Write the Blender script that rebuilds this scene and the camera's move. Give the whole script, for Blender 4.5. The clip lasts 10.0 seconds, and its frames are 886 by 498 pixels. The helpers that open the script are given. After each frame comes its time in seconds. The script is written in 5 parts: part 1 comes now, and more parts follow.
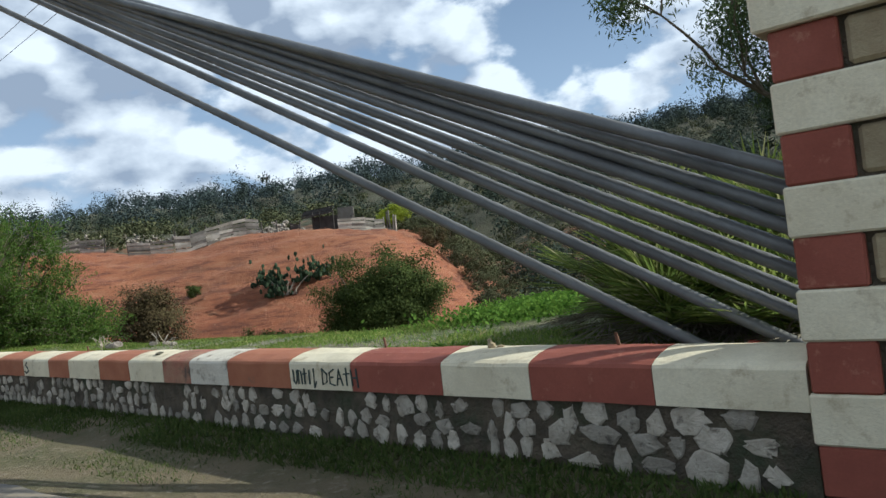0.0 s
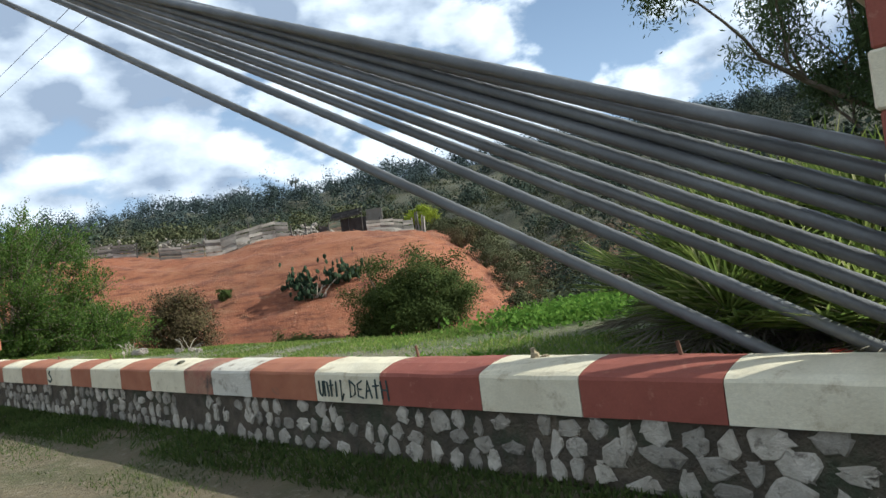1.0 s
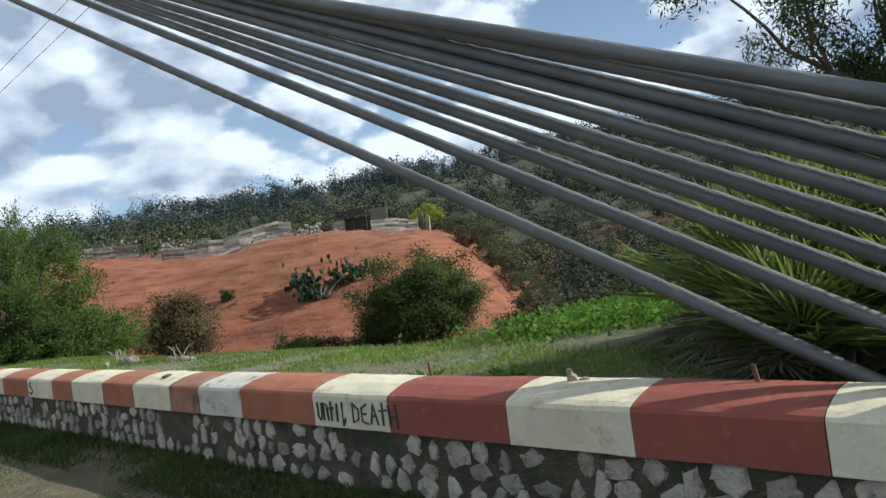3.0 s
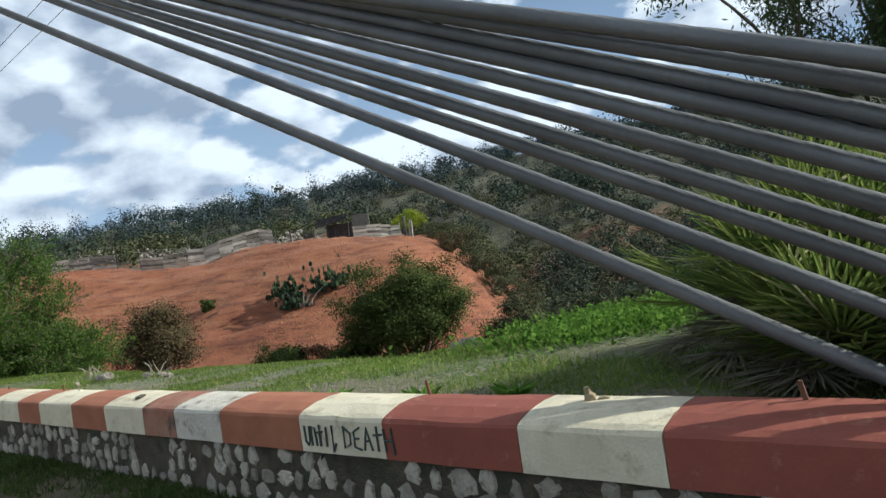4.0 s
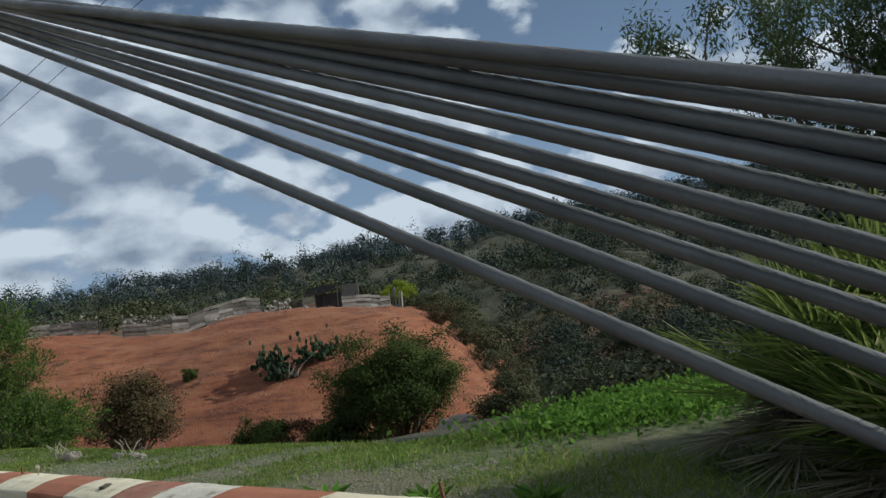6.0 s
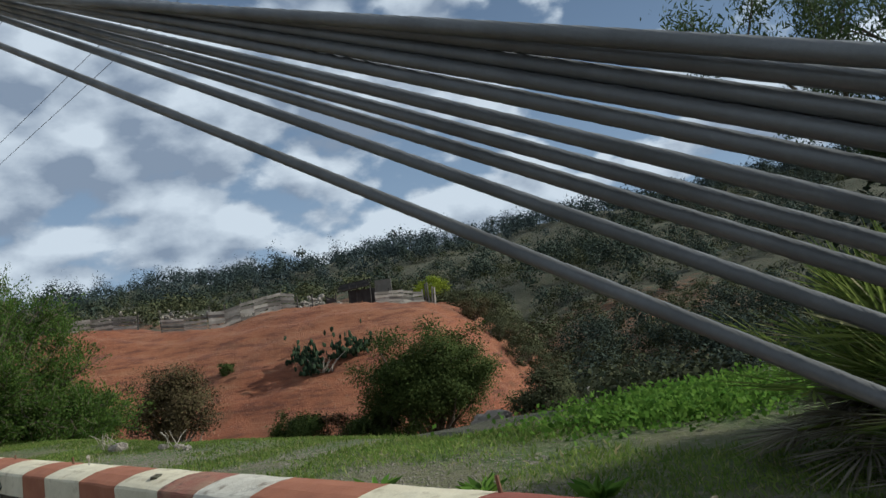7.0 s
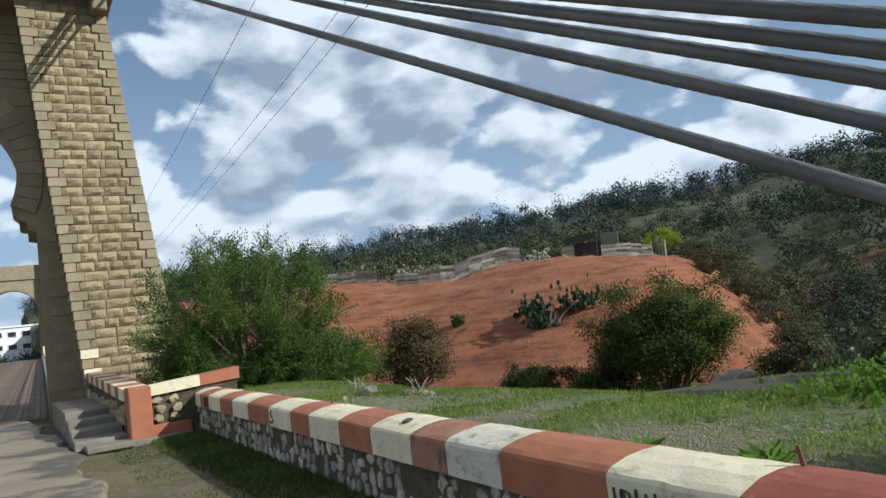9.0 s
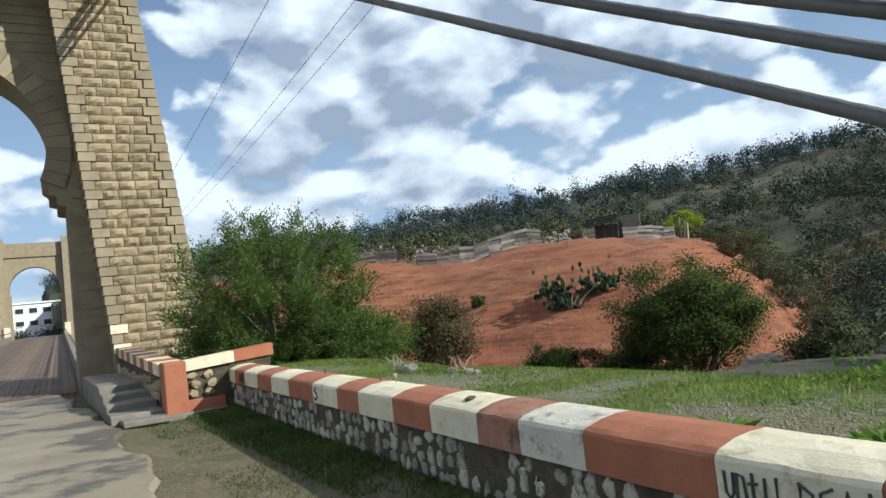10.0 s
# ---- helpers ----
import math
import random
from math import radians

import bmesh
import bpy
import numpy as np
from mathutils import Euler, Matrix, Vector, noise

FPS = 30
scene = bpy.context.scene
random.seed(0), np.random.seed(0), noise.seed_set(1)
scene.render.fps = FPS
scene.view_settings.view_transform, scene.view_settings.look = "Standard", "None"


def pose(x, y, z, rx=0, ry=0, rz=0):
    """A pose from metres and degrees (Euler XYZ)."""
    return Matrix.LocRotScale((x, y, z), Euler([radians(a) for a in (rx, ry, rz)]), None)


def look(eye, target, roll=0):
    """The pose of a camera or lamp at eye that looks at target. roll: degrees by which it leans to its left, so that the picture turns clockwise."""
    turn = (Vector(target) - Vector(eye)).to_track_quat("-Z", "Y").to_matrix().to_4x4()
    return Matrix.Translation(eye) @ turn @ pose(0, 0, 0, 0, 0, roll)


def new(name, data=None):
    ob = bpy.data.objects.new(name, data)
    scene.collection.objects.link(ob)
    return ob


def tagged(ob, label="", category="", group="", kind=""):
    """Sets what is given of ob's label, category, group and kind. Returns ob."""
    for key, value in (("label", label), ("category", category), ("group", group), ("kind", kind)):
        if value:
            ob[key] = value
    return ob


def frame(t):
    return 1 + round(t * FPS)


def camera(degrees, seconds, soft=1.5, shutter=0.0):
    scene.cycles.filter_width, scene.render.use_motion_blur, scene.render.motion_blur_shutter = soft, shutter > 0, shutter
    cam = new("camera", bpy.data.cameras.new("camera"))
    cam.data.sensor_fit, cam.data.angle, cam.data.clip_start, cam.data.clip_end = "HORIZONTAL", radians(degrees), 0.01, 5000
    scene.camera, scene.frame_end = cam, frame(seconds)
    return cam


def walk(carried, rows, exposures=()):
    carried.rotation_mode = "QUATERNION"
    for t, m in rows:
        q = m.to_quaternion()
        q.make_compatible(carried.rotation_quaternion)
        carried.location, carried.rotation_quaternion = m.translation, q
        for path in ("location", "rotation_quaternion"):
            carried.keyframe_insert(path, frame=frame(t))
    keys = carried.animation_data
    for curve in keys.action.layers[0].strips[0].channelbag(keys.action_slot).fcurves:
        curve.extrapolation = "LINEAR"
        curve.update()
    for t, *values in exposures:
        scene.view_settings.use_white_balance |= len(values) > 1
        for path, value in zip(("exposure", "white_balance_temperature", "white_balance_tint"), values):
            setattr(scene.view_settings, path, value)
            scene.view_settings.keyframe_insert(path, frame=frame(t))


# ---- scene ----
cam = camera(62.8, 10.0)
PATH = [
    (0, (0.144, -0.012, 1.457), (0.134, 1.988, 1.471), -7.0),
    (0.5, (0.128, 0.247, 1.475), (0.065, 2.246, 1.505), -7.5),
    (1, (0.087, 0.471, 1.465), (-0.001, 2.469, 1.491), -7.7),
    (1.5, (-0.004, 0.663, 1.48), (0.0, 2.663, 1.499), -7.9),
    (2, (-0.025, 0.866, 1.484), (-0.012, 2.865, 1.501), -7.8),
    (2.5, (-0.017, 1.037, 1.5), (-0.12, 3.034, 1.531), -7.6),
    (2.7, (-0.021, 1.11, 1.507), (-0.147, 3.106, 1.534), -7.7),
    (3.8, (-0.093, 1.577, 1.496), (-0.078, 3.576, 1.521), -8.4),
    (4, (-0.14, 1.651, 1.532), (-0.189, 3.65, 1.565), -8.8),
    (4.5, (-0.175, 1.775, 1.548), (-0.397, 3.762, 1.609), -9.0),
    (5, (-0.264, 1.937, 1.598), (-0.414, 3.924, 1.774), -8.6),
    (5.2, (-0.29, 2.012, 1.581), (-0.35, 4.001, 1.78), -8.6),
    (6.3, (-0.325, 2.254, 1.603), (-0.313, 4.241, 1.83), -7.7),
    (6.5, (-0.341, 2.257, 1.601), (-0.355, 4.244, 1.833), -7.5),
    (7, (-0.45, 2.285, 1.588), (-0.526, 4.271, 1.812), -7.6),
    (7.5, (-0.568, 2.293, 1.568), (-0.766, 4.272, 1.774), -7.3),
    (8, (-0.632, 2.335, 1.558), (-1.061, 4.28, 1.739), -6.8),
    (8.5, (-0.685, 2.503, 1.577), (-1.325, 4.387, 1.774), -7.2),
    (9, (-0.713, 2.643, 1.565), (-1.395, 4.515, 1.743), -7.0),
    (9.5, (-0.898, 2.69, 1.545), (-1.582, 4.563, 1.69), -6.9),
    (10, (-1.175, 2.701, 1.56), (-1.902, 4.56, 1.692), -6.3),
]
EXPOSURE = [(0, 0.48), (0.5, 0.38), (1, 0.72), (2, 0.76), (2.5, 0.58), (4, 0.48), (4.5, 0.30), (5, 0.0), (5.6, -0.14), (6.5, -0.12), (7.5, 0.14), (8, 0.36), (8.5, 0.24), (10, 0.52)]
walk(cam, [(t, look(eye, target, roll)) for t, eye, target, roll in PATH], [(t, e - 0.07, 5500, 5) for t, e in EXPOSURE])
CLOUD, SKY = (0.35, 0.1, 0.2), 0.053

# ---- light ----
U = Vector((-0.78, 0.6257, 0.0)).normalized()      # along the wall, towards the bridge
N = Vector((U.y, -U.x, 0.0))                       # away from the road, towards the valley
if N.y < 0:
    N = -N


def W(s, r, z=0.0):
    """A place from metres along the wall, metres out from the road and height."""
    return U * s + N * r + Vector((0, 0, z))


to_sun = (U * -1.35 + N * 1.1 + Vector((0, 0, 1.0))).normalized()
sun_el = math.asin(to_sun.z)
sun_az = math.atan2(to_sun.x, to_sun.y)
sun_data = bpy.data.lights.new("sun", "SUN")
sun_data.energy, sun_data.angle, sun_data.color = 5.0, radians(0.55), (1.0, 0.89, 0.72)
sun = new("sun", sun_data)
sun.matrix_world = look(to_sun * 300, (0, 0, 0))

world = bpy.data.worlds.new("sky")
scene.world = world
world.use_nodes = True
wt = world.node_tree
wt.nodes.clear()


def wn(kind, **kw):
    nd = wt.nodes.new(kind)
    for k, v in kw.items():
        nd.inputs[k].default_value = v
    return nd


def wl(a, ao, b, bi):
    wt.links.new(a.outputs[ao], b.inputs[bi])


def wmath(op, a, b=None, c=None, clamp=False):
    nd = wt.nodes.new("ShaderNodeMath")
    nd.operation, nd.use_clamp = op, clamp
    for i, v in enumerate((a, b, c)):
        if v is None:
            continue
        if isinstance(v, (int, float)):
            nd.inputs[i].default_value = v
        else:
            wt.links.new(v, nd.inputs[i])
    return nd.outputs[0]


def wramp(val, lo, hi, a=0.0, b=1.0):
    nd = wt.nodes.new("ShaderNodeMapRange")
    nd.interpolation_type = "SMOOTHSTEP"
    wt.links.new(val, nd.inputs[0])
    for i, v in zip((1, 2, 3, 4), (lo, hi, a, b)):
        nd.inputs[i].default_value = v
    return nd.outputs[0]


skyt = wt.nodes.new("ShaderNodeTexSky")
skyt.sky_type, skyt.sun_disc = "NISHITA", False
skyt.sun_elevation, skyt.sun_rotation = sun_el, sun_az
skyt.air_density, skyt.dust_density, skyt.ozone_density = 1.0, 0.6, 1.5
geo = wt.nodes.new("ShaderNodeTexCoord")
sep = wt.nodes.new("ShaderNodeSeparateXYZ")
wl(geo, "Generated", sep, 0)
dx, dy, dz = sep.outputs
# cumulus: a squashed dome of three-dimensional noise, heaped puffs with flat grey undersides


def cloud(lift, detail):
    """Density of the cloud, looked up a little higher by lift."""
    mp = wn("ShaderNodeMapping")
    mp.inputs["Scale"].default_value = (1.0, 1.0, 1.7)
    mp.inputs["Location"].default_value = (CLOUD[0] + lift * 0.35 * to_sun.x, CLOUD[1] + lift * 0.35 * to_sun.y, CLOUD[2] + lift)
    wl(geo, "Generated", mp, "Vector")
    warp = wn("ShaderNodeTexNoise", Scale=6.0, Detail=3.0)
    wl(mp, 0, warp, "Vector")
    wmix = wt.nodes.new("ShaderNodeVectorMath")
    wmix.operation = "MULTIPLY_ADD"
    wl(warp, "Color", wmix, 0)
    wmix.inputs[1].default_value = (0.10, 0.10, 0.10)
    wl(mp, 0, wmix, 2)
    big = wn("ShaderNodeTexNoise", Scale=2.3, Detail=1.5, Roughness=0.5)
    mid = wn("ShaderNodeTexNoise", Scale=8.5, Detail=detail, Roughness=0.60)
    puff = wn("ShaderNodeTexVoronoi", Scale=7.0, Detail=1.6, Roughness=0.6)
    puff.feature = "SMOOTH_F1"
    puff.inputs["Smoothness"].default_value = 0.35
    for nd in (big, mid):
        wl(mp, 0, nd, "Vector")
    wl(wmix, 0, puff, "Vector")
    d = wmath("MULTIPLY_ADD", big.outputs[0], 1.1, wmath("MULTIPLY", wmath("SUBTRACT", mid.outputs[0], 0.5), 0.62))
    return wmath("ADD", wmath("MULTIPLY_ADD", puff.outputs[0], -0.52, d), 0.23)


dens, above = cloud(0.0, 8.0), cloud(0.055, 5.0)
cover = wramp(dens, 0.15, 0.275)
body = wramp(dens, 0.27, 0.55)
relief = wmath("SUBTRACT", dens, above)
lit = wmath("MULTIPLY_ADD", relief, 3.2, wmath("MULTIPLY_ADD", body, -0.25, 0.62), True)
ccol = wt.nodes.new("ShaderNodeMix")
ccol.data_type = "RGBA"
wt.links.new(lit, ccol.inputs["Factor"])
ccol.inputs["A"].default_value = (5.3, 5.9, 6.9, 1)
ccol.inputs["B"].default_value = (14.0, 14.0, 13.8, 1)
haze = wt.nodes.new("ShaderNodeMix")
haze.data_type = "RGBA"
wt.links.new(wramp(dz, -0.02, 0.45, 0.85, 0.28), haze.inputs["Factor"])
wt.links.new(skyt.outputs[0], haze.inputs["A"])
haze.inputs["B"].default_value = (7.2, 8.6, 10.4, 1)
full = wt.nodes.new("ShaderNodeMix")
full.data_type = "RGBA"
wt.links.new(wmath("MULTIPLY", cover, wramp(dz, -0.03, 0.06, 0.35, 1.0)), full.inputs["Factor"])
wt.links.new(haze.outputs["Result"], full.inputs["A"])
wt.links.new(ccol.outputs["Result"], full.inputs["B"])
bg = wn("ShaderNodeBackground", Strength=SKY)
wt.links.new(full.outputs["Result"], bg.inputs["Color"])
wout = wt.nodes.new("ShaderNodeOutputWorld")
wl(bg, 0, wout, 0)


# ---- materials ----
def mat(name, base, second=None, rough=0.85, scale=6.0, fine=60.0, bump=0.3, depth=0.01, metal=0.0, spots=None, spot_scale=3.0, spot_lo=0.55, spot_hi=0.65, vary=0.0, isle=False):
    """A surface of two tones with grain, patches of a third tone, relief, and a shift of tone from piece to piece."""
    m = bpy.data.materials.new(name)
    m.use_nodes = True
    nt = m.node_tree
    b = nt.nodes["Principled BSDF"]
    b.inputs["Metallic"].default_value = metal
    gp = nt.nodes.new("ShaderNodeNewGeometry")

    def noise_of(sc, det=5.0, ro=0.6):
        nd = nt.nodes.new("ShaderNodeTexNoise")
        nd.inputs["Scale"].default_value, nd.inputs["Detail"].default_value, nd.inputs["Roughness"].default_value = sc, det, ro
        nt.links.new(gp.outputs["Position"], nd.inputs["Vector"])
        return nd.outputs[0]

    def rng(v, lo, hi, a=0.0, c=1.0):
        nd = nt.nodes.new("ShaderNodeMapRange")
        nt.links.new(v, nd.inputs[0])
        for i, q in zip((1, 2, 3, 4), (lo, hi, a, c)):
            nd.inputs[i].default_value = q
        return nd.outputs[0]

    def mix(f, a, c, blend="MIX"):
        nd = nt.nodes.new("ShaderNodeMix")
        nd.data_type, nd.blend_type = "RGBA", blend
        for sock, v in (("Factor", f), ("A", a), ("B", c)):
            if isinstance(v, (tuple, list)):
                nd.inputs[sock].default_value = (*v, 1)
            elif isinstance(v, float):
                nd.inputs[sock].default_value = v
            else:
                nt.links.new(v, nd.inputs[sock])
        return nd.outputs["Result"]

    second = second or tuple(c * 0.7 for c in base)
    n1, n2 = noise_of(scale), noise_of(fine, 4.0, 0.65)
    col = mix(rng(n1, 0.36, 0.66), base, second)
    col = mix(rng(n2, 0.3, 0.75, 0.0, 0.45), col, tuple(c * 0.62 for c in base))
    if spots:
        col = mix(rng(noise_of(spot_scale, 6.0, 0.68), spot_lo, spot_hi), col, spots)
    if vary:
        if isle:
            rnd = gp.outputs["Random Per Island"]
        else:
            oi = nt.nodes.new("ShaderNodeObjectInfo")
            rnd = oi.outputs["Random"]
        hs = nt.nodes.new("ShaderNodeHueSaturation")
        nt.links.new(rng(rnd, 0, 1, 1 - vary, 1 + vary), hs.inputs["Value"])
        nt.links.new(col, hs.inputs["Color"])
        col = hs.outputs[0]
    nt.links.new(col, b.inputs["Base Color"])
    nt.links.new(rng(n1, 0.3, 0.7, max(rough - 0.12, 0.05), min(rough + 0.1, 1.0)), b.inputs["Roughness"])
    bp = nt.nodes.new("ShaderNodeBump")
    bp.inputs["Strength"].default_value, bp.inputs["Distance"].default_value = bump, depth
    add = nt.nodes.new("ShaderNodeMath")
    add.operation = "MULTIPLY_ADD"
    nt.links.new(n1, add.inputs[0])
    add.inputs[1].default_value = 1.5
    nt.links.new(n2, add.inputs[2])
    nt.links.new(add.outputs[0], bp.inputs["Height"])
    nt.links.new(bp.outputs[0], b.inputs["Normal"])
    return m


def leaf_mat(name, a, c, through_light=0.35, dry=None):
    m = bpy.data.materials.new(name)
    m.use_nodes = True
    nt = m.node_tree
    b = nt.nodes["Principled BSDF"]
    b.inputs["Roughness"].default_value = 0.75
    b.inputs["Specular IOR Level"].default_value = 0.08
    gp = nt.nodes.new("ShaderNodeNewGeometry")
    ramp = nt.nodes.new("ShaderNodeValToRGB")
    ramp.color_ramp.elements[0].color, ramp.color_ramp.elements[1].color = (*a, 1), (*c, 1)
    if dry:
        e = ramp.color_ramp.elements.new(0.9)
        e.color = (*c, 1)
        ramp.color_ramp.elements[-1].color = (*dry, 1)
    nt.links.new(gp.outputs["Random Per Island"], ramp.inputs[0])
    nz = nt.nodes.new("ShaderNodeTexNoise")
    nz.inputs["Scale"].default_value = 0.8
    nt.links.new(gp.outputs["Position"], nz.inputs["Vector"])
    hs = nt.nodes.new("ShaderNodeHueSaturation")
    mr = nt.nodes.new("ShaderNodeMapRange")
    nt.links.new(nz.outputs[0], mr.inputs[0])
    for i, q in zip((1, 2, 3, 4), (0.3, 0.7, 0.75, 1.3)):
        mr.inputs[i].default_value = q
    nt.links.new(mr.outputs[0], hs.inputs["Value"])
    nt.links.new(ramp.outputs[0], hs.inputs["Color"])
    nt.links.new(hs.outputs[0], b.inputs["Base Color"])
    tr = nt.nodes.new("ShaderNodeBsdfTranslucent")
    nt.links.new(hs.outputs[0], tr.inputs[0])
    mx = nt.nodes.new("ShaderNodeMixShader")
    mx.inputs[0].default_value = through_light
    out = nt.nodes["Material Output"]
    nt.links.new(b.outputs[0], mx.inputs[1]), nt.links.new(tr.outputs[0], mx.inputs[2])
    nt.links.new(mx.outputs[0], out.inputs[0])
    return m


M_RED = mat("red_paint", (0.27, 0.072, 0.043), (0.22, 0.06, 0.038), 0.8, 3.0, 70, 0.25, 0.006, spots=(0.36, 0.16, 0.10), spot_scale=9, spot_lo=0.6, spot_hi=0.75)
M_ORANGE = mat("faded_red_paint", (0.35, 0.13, 0.062), (0.285, 0.10, 0.052), 0.85, 3.0, 60, 0.3, 0.008, spots=(0.20, 0.10, 0.06), spot_scale=7, spot_lo=0.62, spot_hi=0.72)
M_WHITE = mat("white_paint", (0.74, 0.67, 0.49), (0.60, 0.53, 0.37), 0.85, 2.5, 60, 0.4, 0.010, spots=(0.36, 0.29, 0.18), spot_scale=6, spot_lo=0.55, spot_hi=0.72)
M_WHITE_OLD = mat("weathered_white_paint", (0.66, 0.62, 0.52), (0.50, 0.45, 0.36), 0.9, 3.5, 50, 0.6, 0.02, spots=(0.24, 0.20, 0.15), spot_scale=4.5, spot_lo=0.56, spot_hi=0.68)
M_RED_OLD = mat("weathered_red_paint", (0.30, 0.11, 0.07), (0.36, 0.24, 0.15), 0.9, 3.5, 50, 0.6, 0.02, spots=(0.10, 0.07, 0.05), spot_scale=4.5, spot_lo=0.52, spot_hi=0.64)
M_MORTAR = mat("dark_mossy_mortar", (0.135, 0.105, 0.068), (0.05, 0.042, 0.03), 0.95, 4.5, 40, 1.0, 0.04, spots=(0.045, 0.055, 0.026), spot_scale=2.0, spot_lo=0.5, spot_hi=0.65)
M_STONE = mat("limewashed_stone", (0.47, 0.42, 0.34), (0.27, 0.235, 0.18), 0.92, 7.0, 55, 0.7, 0.02, spots=(0.13, 0.11, 0.085), spot_scale=11.0, spot_lo=0.56, spot_hi=0.66, vary=0.38)
M_TAN = mat("tan_panel_stone", (0.34, 0.28, 0.17), (0.26, 0.20, 0.12), 0.9, 6.0, 50, 0.6, 0.02, vary=0.2)
M_ASHLAR = mat("tower_stone", (0.37, 0.295, 0.175), (0.29, 0.23, 0.135), 0.9, 3.0, 22, 0.9, 0.05, vary=0.18)
M_ASHLAR_SM = mat("dressed_quoin_stone", (0.31, 0.255, 0.165), (0.245, 0.2, 0.13), 0.9, 2.0, 18, 0.5, 0.03, vary=0.12)
M_JOINT = mat("tower_joint", (0.17, 0.135, 0.09), (0.22, 0.18, 0.12), 0.95, 3.0, 20, 0.5, 0.03)
M_ROAD = mat("worn_wet_asphalt", (0.29, 0.24, 0.165), (0.21, 0.175, 0.125), 0.62, 0.7, 30, 0.3, 0.01, spots=(0.085, 0.075, 0.062), spot_scale=0.55, spot_lo=0.50, spot_hi=0.57)
M_PLANK = mat("deck_timber", (0.145, 0.095, 0.06), (0.10, 0.065, 0.045), 0.8, 1.2, 30, 0.4, 0.01, vary=0.25)
M_STEP = mat("step_concrete", (0.22, 0.20, 0.165), (0.15, 0.135, 0.11), 0.9, 2.0, 30, 0.5, 0.02)
M_CABLE = mat("galvanised_wire_rope", (0.155, 0.156, 0.152), (0.10, 0.10, 0.098), 0.48, 2.0, 40, 0.4, 0.004, metal=0.2)
M_WIRE = mat("dark_wire", (0.05, 0.05, 0.055), None, 0.6, 2.0, 20, 0.1, 0.002)
M_RUST = mat("rusty_iron", (0.17, 0.075, 0.035), (0.10, 0.05, 0.03), 0.85, 20.0, 90, 0.5, 0.004)
M_INK = mat("graffiti_ink", (0.035, 0.055, 0.05), (0.06, 0.08, 0.07), 0.7, 20.0, 90, 0.1, 0.002)
M_ROCK = mat("pale_rock", (0.34, 0.30, 0.25), (0.27, 0.23, 0.19), 0.9, 3.0, 25, 0.9, 0.05)
M_FENCE = mat("grey_fence_board", (0.36, 0.32, 0.27), (0.17, 0.15, 0.125), 0.9, 1.2, 12, 0.5, 0.03, vary=0.65)
M_DARKWOOD = mat("dark_shed_timber", (0.07, 0.06, 0.055), (0.04, 0.035, 0.03), 0.9, 2.0, 15, 0.4, 0.02, vary=0.3)
M_BARK = mat("grey_brown_bark", (0.16, 0.125, 0.09), (0.10, 0.075, 0.055), 0.9, 6.0, 40, 0.8, 0.02)
M_DEAD = mat("dead_twig", (0.42, 0.37, 0.30), (0.30, 0.26, 0.2), 0.9, 6.0, 40, 0.4, 0.01)
M_HOUSE = mat("white_render", (0.80, 0.80, 0.80), (0.74, 0.74, 0.74), 0.8, 0.5, 8, 0.1, 0.01)
M_GLASS = mat("dark_window", (0.03, 0.035, 0.045), None, 0.2, 1.0, 10, 0.0, 0.001)
M_BLADE = leaf_mat("grass_blade", (0.095, 0.16, 0.03), (0.20, 0.25, 0.06), 0.45, (0.34, 0.29, 0.15))
# darker copy of the grass blade, the wall's shade put into its colour
M_VERGE = leaf_mat("shade_toned_verge_grass", (0.045, 0.075, 0.02), (0.10, 0.125, 0.035), 0.35)
M_HERB = leaf_mat("bright_green_herb", (0.065, 0.14, 0.02), (0.15, 0.25, 0.04), 0.45)
M_ACACIA = leaf_mat("thorn_bush_leaf", (0.045, 0.095, 0.02), (0.115, 0.165, 0.034), 0.4)
M_OLIVE = leaf_mat("dark_olive_leaf", (0.036, 0.056, 0.014), (0.078, 0.10, 0.026), 0.25)
M_BROWNISH = leaf_mat("dry_brown_leaf", (0.065, 0.046, 0.026), (0.10, 0.085, 0.038), 0.2)
M_YELLOW = leaf_mat("yellow_green_leaf", (0.17, 0.22, 0.02), (0.26, 0.30, 0.03), 0.4)
M_EUCA = leaf_mat("eucalyptus_leaf", (0.05, 0.075, 0.03), (0.09, 0.12, 0.05), 0.3)
M_PALM = leaf_mat("fan_palm_leaf", (0.085, 0.135, 0.03), (0.22, 0.26, 0.065), 0.45, (0.40, 0.36, 0.22))
M_PALMDRY = leaf_mat("dead_palm_leaf", (0.10, 0.085, 0.055), (0.22, 0.20, 0.15), 0.1)
M_CACTUS = leaf_mat("prickly_pear_pad", (0.02, 0.035, 0.02), (0.04, 0.06, 0.03), 0.05)
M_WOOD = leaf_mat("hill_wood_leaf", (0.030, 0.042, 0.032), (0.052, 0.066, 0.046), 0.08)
# ridge leaves: distance haze is put into the colour as a blue-grey tint
M_RIDGE = leaf_mat("haze_tinted_wood_leaf", (0.036, 0.050, 0.050), (0.056, 0.073, 0.070), 0.05)
M_SCRUB = leaf_mat("hill_scrub_leaf", (0.046, 0.056, 0.026), (0.095, 0.096, 0.048), 0.1)
M_CLOD = mat("red_clod", (0.33, 0.17, 0.10), (0.22, 0.09, 0.045), 0.95, 2.0, 20, 0.5, 0.02)
M_GRAVEL = mat("grey_gravel", (0.27, 0.24, 0.19), (0.19, 0.165, 0.125), 0.95, 6.0, 40, 0.4, 0.01)
